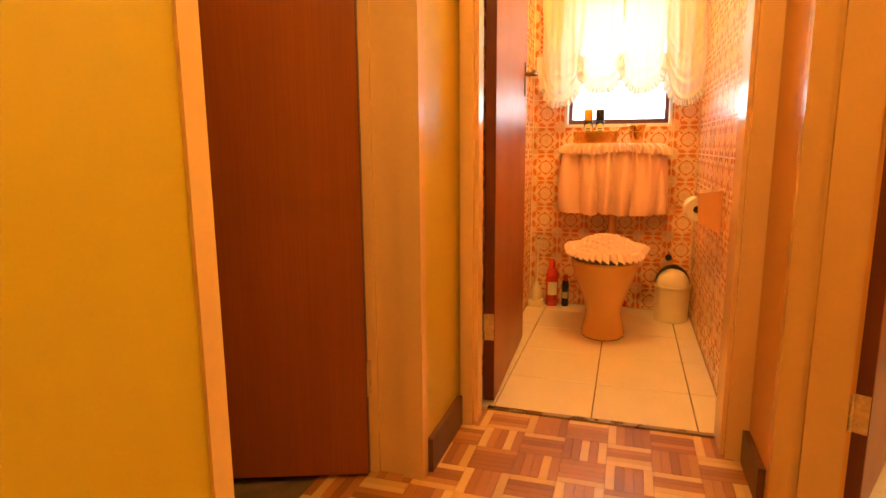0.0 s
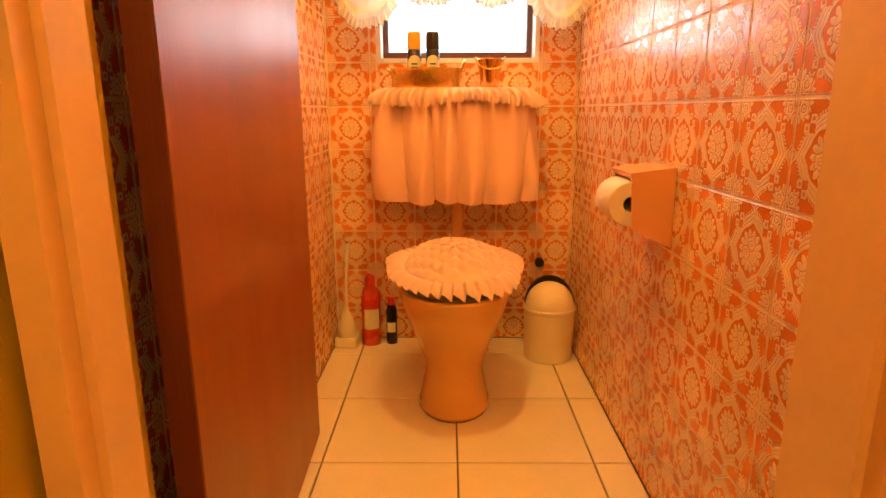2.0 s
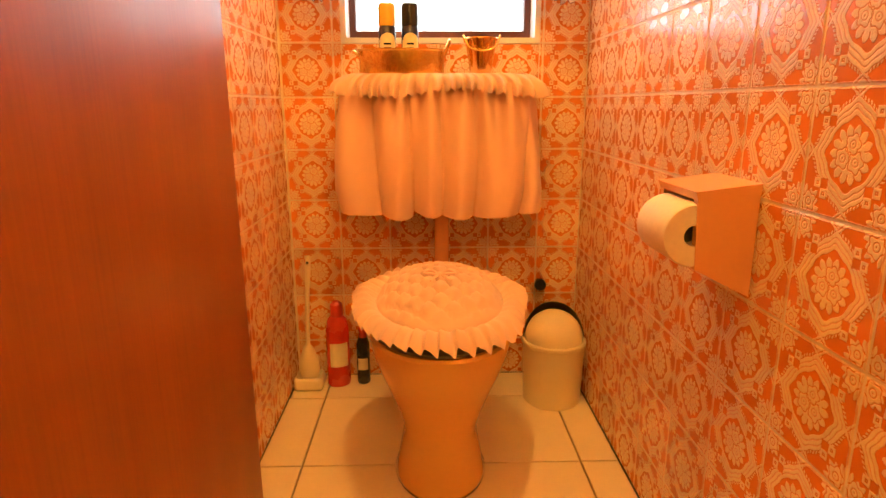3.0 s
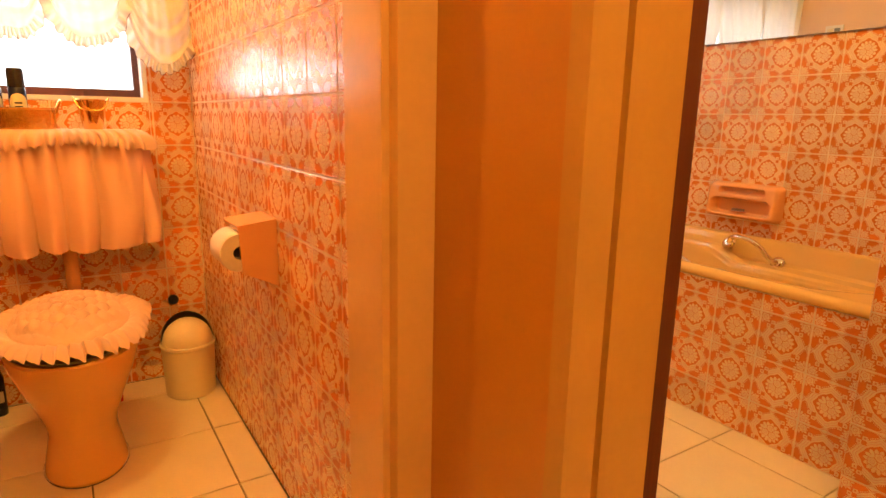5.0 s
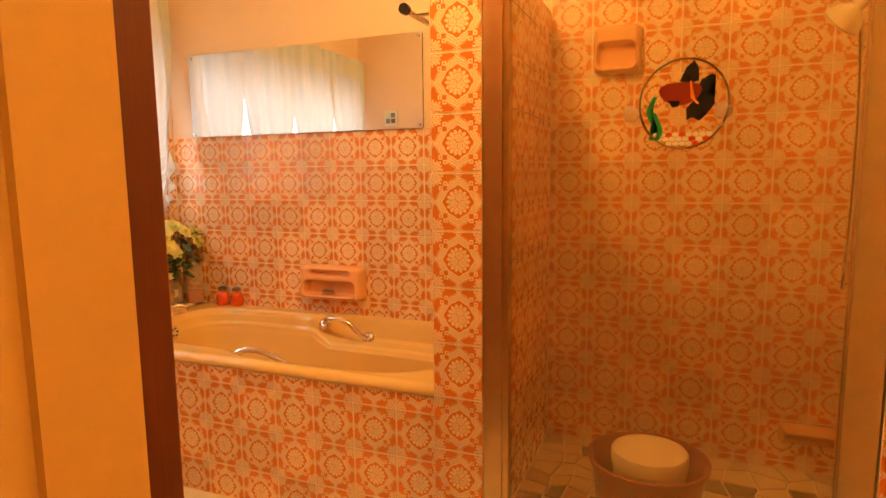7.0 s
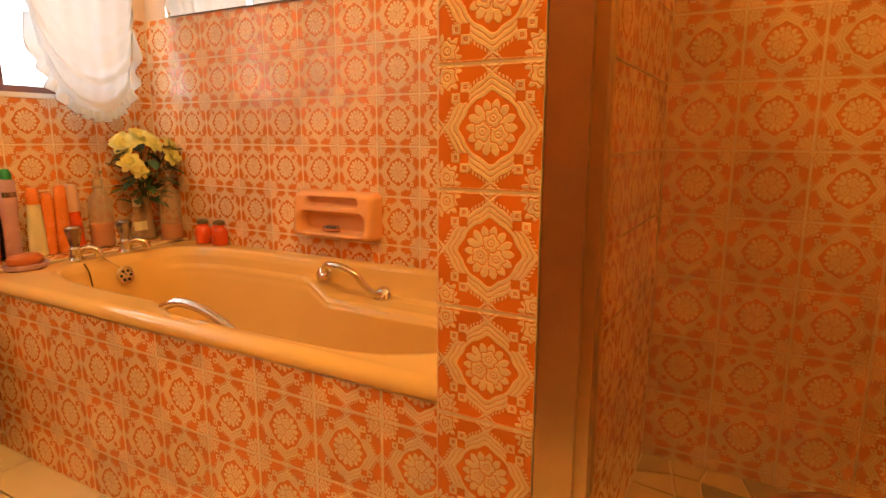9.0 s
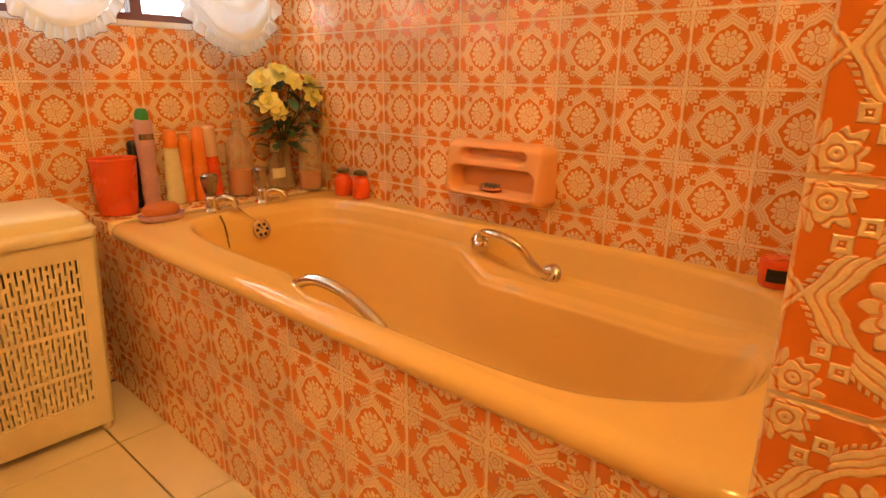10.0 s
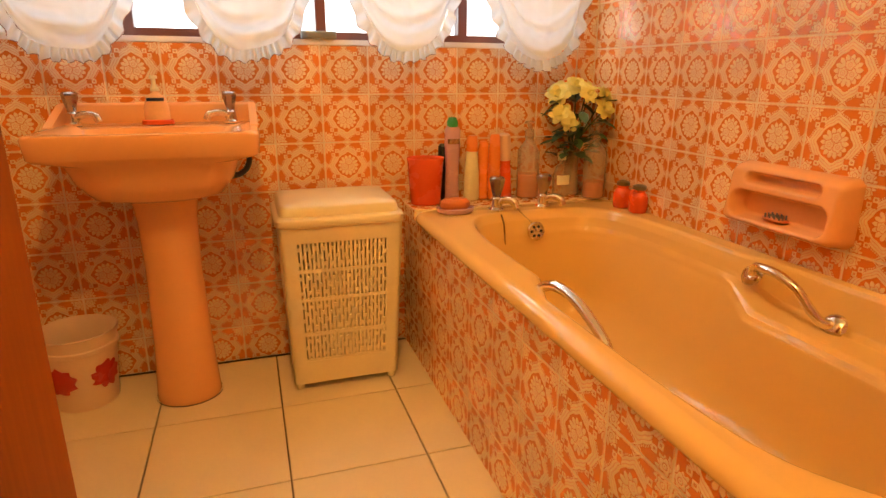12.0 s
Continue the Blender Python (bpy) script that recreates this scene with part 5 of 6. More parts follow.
# ---- basin ----
def basin():
    root = thing("washbasin", pose(1.113, 3.62, 0), "salmon ceramic washbasin on a pedestal under the window", "washbasin")
    hw, d = 0.273, 0.410
    n = 96

    def loop(bm, x, y0, y1, z, e):
        return [bm.verts.new((x * math.copysign(abs(math.cos(a)) ** e, math.cos(a)), (y0 + y1) / 2 + (y1 - y0) / 2 * math.copysign(abs(math.sin(a)) ** e, math.sin(a)), z)) for a in [2 * math.pi * i / n for i in range(n)]]

    bm = bmesh.new()
    rings = [loop(bm, 0.10, -0.30, -0.10, 0.640, 0.6), loop(bm, 0.165, -0.345, -0.05, 0.656, 0.55), loop(bm, 0.198, -0.372, -0.01, 0.700, 0.48), loop(bm, 0.216, -0.384, -0.004, 0.752, 0.42),
             loop(bm, hw - 0.012, -d + 0.006, -0.004, 0.768, 0.14), loop(bm, hw - 0.004, -d, -0.004, 0.776, 0.12), loop(bm, hw, -d - 0.006, -0.003, 0.824, 0.12), loop(bm, hw - 0.004, -d - 0.002, -0.004, 0.832, 0.13),
             loop(bm, hw - 0.020, -d + 0.014, -0.012, 0.834, 0.16), loop(bm, 0.205, -d + 0.040, -0.145, 0.828, 0.45), loop(bm, 0.190, -d + 0.055, -0.155, 0.805, 0.5),
             loop(bm, 0.15, -d + 0.085, -0.18, 0.745, 0.6), loop(bm, 0.06, -d + 0.15, -0.23, 0.715, 0.8)]
    skin(bm, rings)
    bm.faces.new(rings[-1])
    bm.faces.new(rings[0][::-1])
    part("bowl", bm, M_CERAMIC, root, angle=50)
    bm = bmesh.new()
    rounded(bm, -hw, hw, -0.030, -0.002, 0.815, 0.892, 0.010)
    part("upstand", bm, M_CERAMIC, root, "low back upstand")
    for s in (-1, 1):
        bm = bmesh.new()
        a = [bm.verts.new((s * hw, y, z)) for y, z in ((-0.025, 0.82), (-0.20, 0.822), (-0.19, 0.836), (-0.025, 0.888))]
        b = [bm.verts.new((s * (hw - 0.022), y, z)) for y, z in ((-0.025, 0.82), (-0.20, 0.822), (-0.19, 0.836), (-0.025, 0.888))]
        bm.faces.new(a)
        bm.faces.new(b[::-1])
        skin(bm, [a, b])
        soften(bm, 0.006, 2)
        part("side_upstand", bm, M_CERAMIC, root)
    bm = bmesh.new()
    lathe(bm, [(1.0, 0.0), (1.02, 0.004), (1.0, 0.03), (0.90, 0.20), (0.84, 0.42), (0.88, 0.58), (1.0, 0.655)], 40, 0.093, 0.085, centre=(0, -0.185))
    part("pedestal", bm, M_CERAMIC, root)
    bm = bmesh.new()
    lathe(bm, [(1.0, 0.0), (1.0, 0.004)], 40, 0.098, 0.090, centre=(0, -0.185))
    part("seal", bm, M_JOINT, root)
    for ctrl in ([(0.235, -0.10, 0.775), (0.24, -0.12, 0.72), (0.215, -0.13, 0.685), (0.15, -0.15, 0.672), (0.085, -0.17, 0.64)], [(-0.19, -0.10, 0.72), (-0.15, -0.15, 0.69), (-0.10, -0.18, 0.672), (-0.05, -0.20, 0.66)]):
        bm = bmesh.new()
        tube(bm, curve_points(ctrl, 7), 0.0085, 10)
        part("hose", bm, M_BLACK, root, "black supply hose")
    return root


basin()
tap(0.888, 3.545, 0.832, 72, 0.80, "chrome basin tap with smoky faceted head", "basin taps", 0.07)
tap(1.312, 3.545, 0.832, -72, 0.80, "chrome basin tap with smoky faceted head", "basin taps", 0.07)
bottle("hand_soap", 1.108, 3.545, 0.832, [(0, 0), (0.032, 0), (0.036, 0.006), (0.034, 0.05), (0.026, 0.078), (0.012, 0.088), (0.010, 0.10), (0, 0.10)], M_HANDSOAP, "clear pump bottle of orange hand soap on the basin", "bottle",
       sy=0.6, cap=[(0.011, 0.094), (0.012, 0.10), (0.006, 0.112), (0.006, 0.128), (0.012, 0.130), (0.010, 0.138), (0, 0.138)], cap_mat=M_LABEL, sticker=(0.0315, 0.066, 0.076, M_NAVY))
puddle = thing("soap_mat", pose(1.108, 3.545, 0.832), "red rubber mat under the hand soap", "mat")
bm = bmesh.new()
lathe(bm, [(0, 0), (1, 0), (1, 0.010), (0.9, 0.013), (0, 0.013)], 28, 0.044, 0.026)
part("mat", bm, M_REDORANGE, puddle)

tin = thing("tin_dish", pose(1.598, 3.625, W0 + 0.010), "small dark grey tin dish on the window sill", "dish")
bm = bmesh.new()
rounded(bm, -0.055, 0.055, -0.022, 0.028, 0, 0.026, 0.006)
bmesh.ops.inset_region(bm, faces=[f for f in bm.faces if f.calc_center_median().z > 0.0255], thickness=0.004, depth=-0.015)
part("dish", bm, M_GREYDISH, tin)


# ---- hamper ----
def hamper():
    root = thing("laundry_hamper", pose(1.600, 3.455, 0), "cream plastic laundry hamper with lattice sides and a lid", "hamper")
    bw, tw, b0, b1, t0, t1, zt = 0.165, 0.184, -0.118, 0.118, -0.150, 0.146, 0.552

    def at(u, v, z):
        """u, v from -1 to 1 across the tapered body."""
        k = z / zt
        return Vector((u * (bw + (tw - bw) * k), (b0 + (t0 - b0) * k) if v < 0 else (b1 + (t1 - b1) * k), z)) if abs(v) == 1 else Vector((u * (bw + (tw - bw) * k), (b0 + (t0 - b0) * k) + (v + 1) / 2 * ((b1 + (t1 - b1) * k) - (b0 + (t0 - b0) * k)), z))

    def slab(name, corners, depth, label=""):
        bm = bmesh.new()
        a = [bm.verts.new(c) for c in corners]
        b = [bm.verts.new(Vector(c) + Vector(depth)) for c in corners]
        bm.faces.new(a)
        bm.faces.new(b[::-1])
        skin(bm, [a, b])
        soften(bm, 0.003, 2)
        return part(name, bm, M_CREAM, root, label)

    z0 = 0.022
    L, R, U, D = -0.76, 0.76, 0.500, 0.100
    slab("front_stile", [at(-1, -1, z0), at(L, -1, z0), at(L, -1, zt), at(-1, -1, zt)], (0, 0.012, 0))
    slab("front_stile", [at(R, -1, z0), at(1, -1, z0), at(1, -1, zt), at(R, -1, zt)], (0, 0.012, 0))
    slab("front_rail", [at(L, -1, z0), at(R, -1, z0), at(R, -1, D), at(L, -1, D)], (0, 0.012, 0))
    slab("front_rail", [at(L, -1, U), at(R, -1, U), at(R, -1, zt), at(L, -1, zt)], (0, 0.012, 0))
    slab("side_panel", [at(-1, -1, z0), at(-1, 1, z0), at(-1, 1, zt), at(-1, -1, zt)], (0.008, 0, 0))
    slab("side_panel", [at(1, -1, z0), at(1, 1, z0), at(1, 1, zt), at(1, -1, zt)], (-0.008, 0, 0))
    slab("back_panel", [at(-1, 1, z0), at(1, 1, z0), at(1, 1, zt), at(-1, 1, zt)], (0, -0.008, 0))
    slab("bottom", [at(-1, -1, z0), at(1, -1, z0), at(1, 1, z0), at(-1, 1, z0)], (0, 0, 0.008))
    # lattice: upright slats woven by short cross bars
    cols = 22
    for i in range(cols + 1):
        u = L + (R - L) * i / cols
        p, q = at(u, -1, D), at(u, -1, U)
        bm = bmesh.new()
        wv = 0.0039
        vs = [bm.verts.new(c) for c in (p + Vector((-wv, 0.003, 0)), p + Vector((wv, 0.003, 0)), q + Vector((wv, 0.003, 0)), q + Vector((-wv, 0.003, 0)))]
        vb = [bm.verts.new(v.co + Vector((0, 0.006, 0))) for v in vs]
        bm.faces.new(vs)
        bm.faces.new(vb[::-1])
        skin(bm, [vs, vb])
        part("slat", bm, M_CREAM, root, smooth=False)
    rows = 17
    bm = bmesh.new()
    half = (R - L) * 0.176 / cols / 2
    box(bm, -half, half, 0.002, 0.010, -0.006, 0.006)
    bar = mesh_of("cross_bar", bm, M_CREAM, smooth=False)
    for j in range(rows + 1):
        z = D + (U - D) * j / rows
        for i in range(cols):
            if (i + j) % 2 and j not in (0, 4, 9, 13, rows):
                continue
            ob = new("cross_bar", bar)
            ob.parent = root
            ob.location = at(L + (R - L) * (i + 0.5) / cols, -1, z)
    for u in (-0.9, 0.9):
        for v in (-0.85, 0.85):
            p = at(u, v, 0.02)
            bm = bmesh.new()
            lathe(bm, [(0, 0), (0.011, 0), (0.013, 0.004), (0.013, 0.026), (0, 0.026)], 14, centre=(p.x, p.y))
            part("foot", bm, M_CREAM, root)
    # lid: a stepped, rounded tray turned over
    bm = bmesh.new()
    n = 64

    def loop(x, y, z, e=0.18):
        return [bm.verts.new((x * math.copysign(abs(math.cos(a)) ** e, math.cos(a)), -0.002 + y * math.copysign(abs(math.sin(a)) ** e, math.sin(a)), z)) for a in [2 * math.pi * i / n for i in range(n)]]

    rings = [loop(0.190, 0.154, 0.545), loop(0.194, 0.158, 0.549), loop(0.195, 0.159, 0.566), loop(0.190, 0.154, 0.572), loop(0.181, 0.145, 0.576), loop(0.176, 0.140, 0.600), loop(0.168, 0.132, 0.608), loop(0.10, 0.08, 0.613), loop(0.01, 0.01, 0.614)]
    skin(bm, rings)
    bm.faces.new(rings[-1])
    bm.faces.new(rings[0][::-1])
    part("lid", bm, M_CREAM, root, "cream moulded lid", angle=50)
    wash = thing("laundry", pose(1.600, 3.455, 0.031), "pale crumpled laundry inside the hamper", "laundry")
    bm = bmesh.new()
    lathe(bm, [(0, 0), (0.10, 0.0), (0.124, 0.03), (0.126, 0.12), (0.130, 0.22), (0.130, 0.32), (0.115, 0.42), (0.08, 0.46), (0, 0.47)], 60, 1.10, 0.86,
          wave=lambda a, r, z: 0.010 * math.sin(3 * a + 21 * z) + 0.007 * math.sin(7 * a - 34 * z) + 0.004 * math.sin(13 * a + 60 * z))
    part("cloth", bm, M_LAUNDRY, wash, angle=180)
    return root


hamper()


# ---- bucket ----
def bucket():
    root = thing("bucket", pose(0.812, 3.492, 0) @ Matrix.Diagonal((1, 1, 0.88, 1)), "pale plastic bucket with big red flower prints under the basin", "bucket")
    bm = bmesh.new()
    lathe(bm, [(0, 0.004), (0.080, 0.004), (0.082, 0), (0.086, 0), (0.088, 0.006), (0.104, 0.205), (0.110, 0.209), (0.110, 0.222), (0.106, 0.226), (0.112, 0.262), (0.114, 0.268), (0.110, 0.270), (0.106, 0.262), (0.100, 0.21), (0.083, 0.01), (0, 0.010)], 44)
    part("shell", bm, plain("pale_pink_plastic", (0.84, 0.62, 0.48), 0.35, vary=0.04), root)
    rng = random.Random(5)
    for ang in (-2.02, -0.62, 0.8, 2.4):
        bm = bmesh.new()
        rows = []
        n, zc, rr = 40, 0.122, 0.056
        centre = None
        ring0, ring1 = [], []
        for i in range(n):
            a = 2 * math.pi * i / n
            k = rr * (0.86 + 0.10 * math.sin(9 * a) + rng.uniform(-0.06, 0.06))
            for frac, dst in ((0.45, ring0), (1.0, ring1)):
                z = zc + k * frac * math.sin(a)
                rad = 0.0888 + 0.016 * z / 0.2 + 0.0006
                t = ang + k * frac * math.cos(a) / rad
                dst.append(bm.verts.new((rad * math.cos(t), rad * math.sin(t), z)))
        rad = 0.0888 + 0.016 * zc / 0.2 + 0.0006
        skin(bm, [[bm.verts.new((rad * math.cos(ang), rad * math.sin(ang), zc))], ring0, ring1])
        part("flower_print", bm, M_RED, root, "big red printed flower")
    return root


bucket()


# ---- mirror, plaque, towel rail ----
mir = thing("wall_mirror", pose(B_R, 2.84, 1.58), "long frameless mirror above the tiles over the bath", "mirror")
box_part("glass", (-0.012, -0.006, -0.635, 0.635, -0.198, 0.198), M_MIRROR, mir, 0.002)
box_part("backing", (-0.006, 0.007, -0.633, 0.633, -0.196, 0.196), M_BLACK, mir, 0)
for a in (-0.62, 0.62):
    for b in (-0.185, 0.185):
        bm = bmesh.new()
        lathe(bm, [(0, 0), (0.008, 0), (0.008, 0.003), (0, 0.005)], 14)
        part("screw", bm, M_CHROME, mir, m=pose(-0.012, a, b, 0, -90, 0))
plaque = thing("wall_plaque", pose(B_L, 3.33, 1.63), "small white framed tile picture on the bathroom wall", "plaque")
box_part("plate", (0.0, 0.012, -0.055, 0.055, -0.06, 0.06), M_SILL, plaque, 0.004)
for k, (y, z) in enumerate(((-0.022, 0.022), (0.022, 0.022), (-0.022, -0.022), (0.022, -0.022))):
    box_part("tile", (0.012, 0.015, y - 0.018, y + 0.018, z - 0.018, z + 0.018), (M_GREYDISH, M_LABEL, M_OLIVE, M_GREYDISH)[k], plaque, 0.001)
rail = thing("towel_rail", pose(0, 0, 0), "chrome towel rail with dark end cap on the partition", "towel rail")
bm = bmesh.new()
tube(bm, [(1.800, 1.900, 1.636), (2.40, 1.900, 1.636)], 0.009, 14)
part("bar", bm, M_CHROME, rail)
bm = bmesh.new()
lathe(bm, [(0, 0), (0.015, 0), (0.015, 0.018), (0, 0.018)], 18)
part("end_cap", bm, M_BLACKCAP, rail, m=pose(1.804, 1.900, 1.636, 0, -90, 0))
for x in (1.86, 2.36):
    bm = bmesh.new()
    tube(bm, [(x, END1 - 0.002, 1.636), (x, 1.900, 1.636)], 0.007, 12)
    part("bracket", bm, M_CHROME, rail)

M_DARKRED = plain("dark_red_plastic", (0.26, 0.022, 0.010), 0.35, vary=0.08)
# ---- shower ----
kerb = structure("shower_kerb", [(END_X + 0.008, END_X + 0.10, 0.56, END0, 0, 0.163)], M_GROUT, "tiled shower kerb", "kerb")
base = structure("shower_floor", [(END_X + 0.10, B_R + 0.006, 0.545, END0 + 0.006, 0, 0.094)], M_GROUT, "shower floor bed under mosaic", "shower floor")
wall_shower_end = structure("wall_shower_end", [(END_X + 0.008, END_X + 0.09, 0.545, 0.745, 0.163, TOP)], M_GROUT, "short tiled wall beside the shower door", "wall")
scr = thing("shower_screen", pose(0, 0, 0), "framed glass shower door in dull gold aluminium", "shower door")
for dims in ((END_X + 0.004, END_X + 0.052, 1.623, 1.659), (END_X - 0.004, END_X + 0.044, 1.605, 1.623), (END_X + 0.006, END_X + 0.040, 1.589, 1.605)):
    box_part("jamb", (*dims, 0.168, 1.80), M_ALU, scr, 0.004)
for dims in ((END_X + 0.004, END_X + 0.052, 0.752, 0.790), (END_X + 0.0, END_X + 0.042, 0.790, 0.822)):
    box_part("jamb", (*dims, 0.168, 1.80), M_ALU, scr, 0.004)
for z0, z1, dx in ((0.165, 0.182, 0.0), (0.182, 0.205, 0.010)):
    box_part("sill_rail", (END_X + dx, END_X + 0.046, 0.822 if dx else 0.79, 1.589 if dx else 1.605, z0, z1), M_ALU, scr, 0.003)
box_part("head_rail", (END_X, END_X + 0.046, 0.822, 1.589, 1.765, 1.80), M_ALU, scr, 0.003)
pane = box_part("pane", (END_X + 0.022, END_X + 0.027, 0.815, 1.595, 0.200, 1.77), M_SHOWERGLASS, scr, 0, "slightly hazy glass pane")
pane.visible_shadow = False


def suncatcher():
    root = thing("suncatcher", pose(END_X + 0.020, 1.176, 1.339), "round stained fish ornament on the shower glass", "ornament")

    def flat(name, pts, mat, x, parent, label=""):
        bm = bmesh.new()
        a = [bm.verts.new((x, -u, v)) for u, v in pts]
        b = [bm.verts.new((x + 0.0015, -u, v)) for u, v in pts]
        bm.faces.new(a)
        bm.faces.new(b[::-1])
        skin(bm, [a, b])
        bmesh.ops.triangulate(bm, faces=bm.faces[:])
        return part(name, bm, mat, parent, label, smooth=False)

    bm = bmesh.new()
    tube(bm, [(-0.001, 0.096 * math.cos(a), 0.102 * math.sin(a)) for a in [2 * math.pi * i / 64 for i in range(65)]], 0.0026, 6, closed=True)
    part("rim", bm, M_BRONZE, root, "thin lead rim")
    body = [(0.046 * math.cos(a) - 0.008, 0.026 + 0.026 * math.sin(a) + 0.004 * math.cos(2 * a)) for a in [2 * math.pi * i / 28 for i in range(28)]]
    flat("fish_body", body, M_DARKRED, -0.004, root, "dark red fish body")
    flat("tail", [(0.030, 0.028), (0.036, 0.052), (0.058, 0.064), (0.066, 0.060), (0.062, 0.036), (0.048, 0.020), (0.062, 0.016), (0.066, -0.004), (0.052, -0.024), (0.040, -0.018), (0.036, -0.040), (0.020, -0.032), (0.008, -0.038), (0.006, -0.012), (0.022, 0.006)], M_BLACKCAP, -0.0028, root, "black tail and fins")
    flat("fin", [(-0.010, 0.050), (0.004, 0.082), (0.020, 0.096), (0.030, 0.080), (0.032, 0.050), (0.016, 0.046)], M_BLACKCAP, -0.0028, root, "black dorsal fin")
    flat("fin", [(-0.034, 0.008), (-0.024, -0.008), (-0.010, -0.006), (-0.008, 0.006)], M_BLACKCAP, -0.0054, root)
    flat("stripe", [(0.012, 0.050), (0.016, 0.050), (0.020, 0.016), (0.034, -0.002), (0.028, -0.002), (0.015, 0.012)], M_ORANGE, -0.0056, root)
    for sway in (-1, 1):
        rows = [(-0.062 + sway * 0.006 + 0.008 * math.sin(k * 0.9), -0.082 + k * 0.0125) for k in range(9 if sway < 0 else 6)]
        pts = [(u - 0.005, v) for u, v in rows] + [(u + 0.005, v) for u, v in rows[::-1]]
        flat("weed", pts, M_GREEN, -0.003 - 0.001 * sway, root, "green water weed")
    rng = random.Random(8)
    for j in range(3):
        for i in range(-4, 5):
            u, v = i * 0.0145 + (j % 2) * 0.007, -0.070 - j * 0.0105
            if u * u + v * v > 0.0096:
                continue
            r = 0.0064
            flat("pebble", [(u + r * 1.12 * math.cos(a), v + r * 0.8 * math.sin(a)) for a in [k * math.pi / 5 for k in range(10)]], M_RED if rng.random() < 0.16 else M_LABEL, -0.003, root)
    for y in (0.115, -0.085):
        bm = bmesh.new()
        lathe(bm, [(0, 0), (0.021, 0), (0.019, 0.006), (0.008, 0.011), (0.006, 0.018), (0, 0.019)], 22)
        part("suction_cup", bm, M_JAR, root, "clear suction cup", m=pose(0.004, y, -0.018, 0, -90, 0))
    return root


suncatcher()
tub = thing("wash_tub", pose(2.005, 1.235, 0.102), "deep red-brown plastic tub on the shower floor", "tub")
bm = bmesh.new()
lathe(bm, [(0, 0), (0.125, 0), (0.130, 0.006), (0.162, 0.235), (0.172, 0.240), (0.172, 0.250), (0.164, 0.252), (0.156, 0.236), (0.124, 0.012), (0, 0.008)], 48)
part("shell", bm, M_DARKRED, tub)
drum = thing("white_drum", pose(1.995, 1.230, 0.110), "white lidded plastic drum standing in the red tub", "drum")
bm = bmesh.new()
lathe(bm, [(0, 0), (0.095, 0), (0.098, 0.005), (0.102, 0.235), (0, 0.235)], 44)
part("body", bm, M_CREAM, drum)
bm = bmesh.new()
lathe(bm, [(0.104, 0.226), (0.108, 0.229), (0.108, 0.262), (0.104, 0.268), (0.096, 0.270), (0, 0.272)], 44)
part("lid", bm, M_CREAM, drum, "flat white lid")
head = thing("hand_shower", pose(2.33, 0.765, 1.60), "cream hand shower hanging in its wall bracket", "shower head")
bm = bmesh.new()
lathe(bm, [(0, 0), (0.052, 0.004), (0.056, 0.012), (0.040, 0.040), (0.016, 0.060), (0.013, 0.17), (0, 0.172)], 28)
part("rose", bm, M_CREAM, head, m=pose(0, 0, 0, 35, -40, 0))
bm = bmesh.new()
tube(bm, curve_points([(0.06, -0.03, 0.09), (0.18, -0.08, 0.06), (0.28, -0.12, 0.05), (0.312, -0.13, 0.05)], 5), 0.013, 10)
part("bracket", bm, M_CHROME, head)
bm = bmesh.new()
tube(bm, curve_points([(0.10, -0.05, 0.12), (0.16, -0.09, 0.0), (0.20, -0.11, -0.3), (0.26, -0.12, -0.7), (0.30, -0.12, -0.85)], 6), 0.008, 8)
part("hose", bm, M_CHROME, head)

# ---- ceiling lamps ----
def ceiling_light(x, y):
    root = thing("ceiling_light", pose(x, y, 2.34), "plain ceiling lamp with a bare bulb", "ceiling lamp", "ceiling lamps")
    bm = bmesh.new()
    lathe(bm, [(0, 0.18), (0.05, 0.18), (0.05, 0.168), (0.022, 0.15), (0.020, 0.10), (0, 0.10)], 24)
    part("holder", bm, M_SILL, root)
    return root


for x, y in ((0.0, 2.65), (1.45, 1.95), (0.0, 0.40)):
    ceiling_light(x, y)


# ---- things in the corner of the bath rim, beside the partition ----
bottle("plastic_tub", B_R - 0.045, 1.965, 0.535, [(0, 0), (0.030, 0), (0.034, 0.005), (0.036, 0.052), (0.033, 0.058), (0, 0.058)], M_REDORANGE, "small red plastic tub with a dark label on the bath rim", "tub", sy=0.8, sticker=(0.0365, 0.014, 0.040, M_BLACKCAP), turn=-60)
bottle("bath_bottle", B_R - 0.035, 1.905, 0.535, [(0, 0), (0.024, 0), (0.027, 0.005), (0.026, 0.070), (0.020, 0.082), (0, 0.082)], M_REDORANGE, "short red bottle with a dark cap on the bath rim", "bottle", "",
       cap=[(0.020, 0.080), (0.022, 0.083), (0.022, 0.104), (0.018, 0.108), (0, 0.108)], cap_mat=M_BLACKCAP)

# ---- tiles, planks and mosaic ----
P, ROW0 = 0.157, 1.068
MESHES = {}


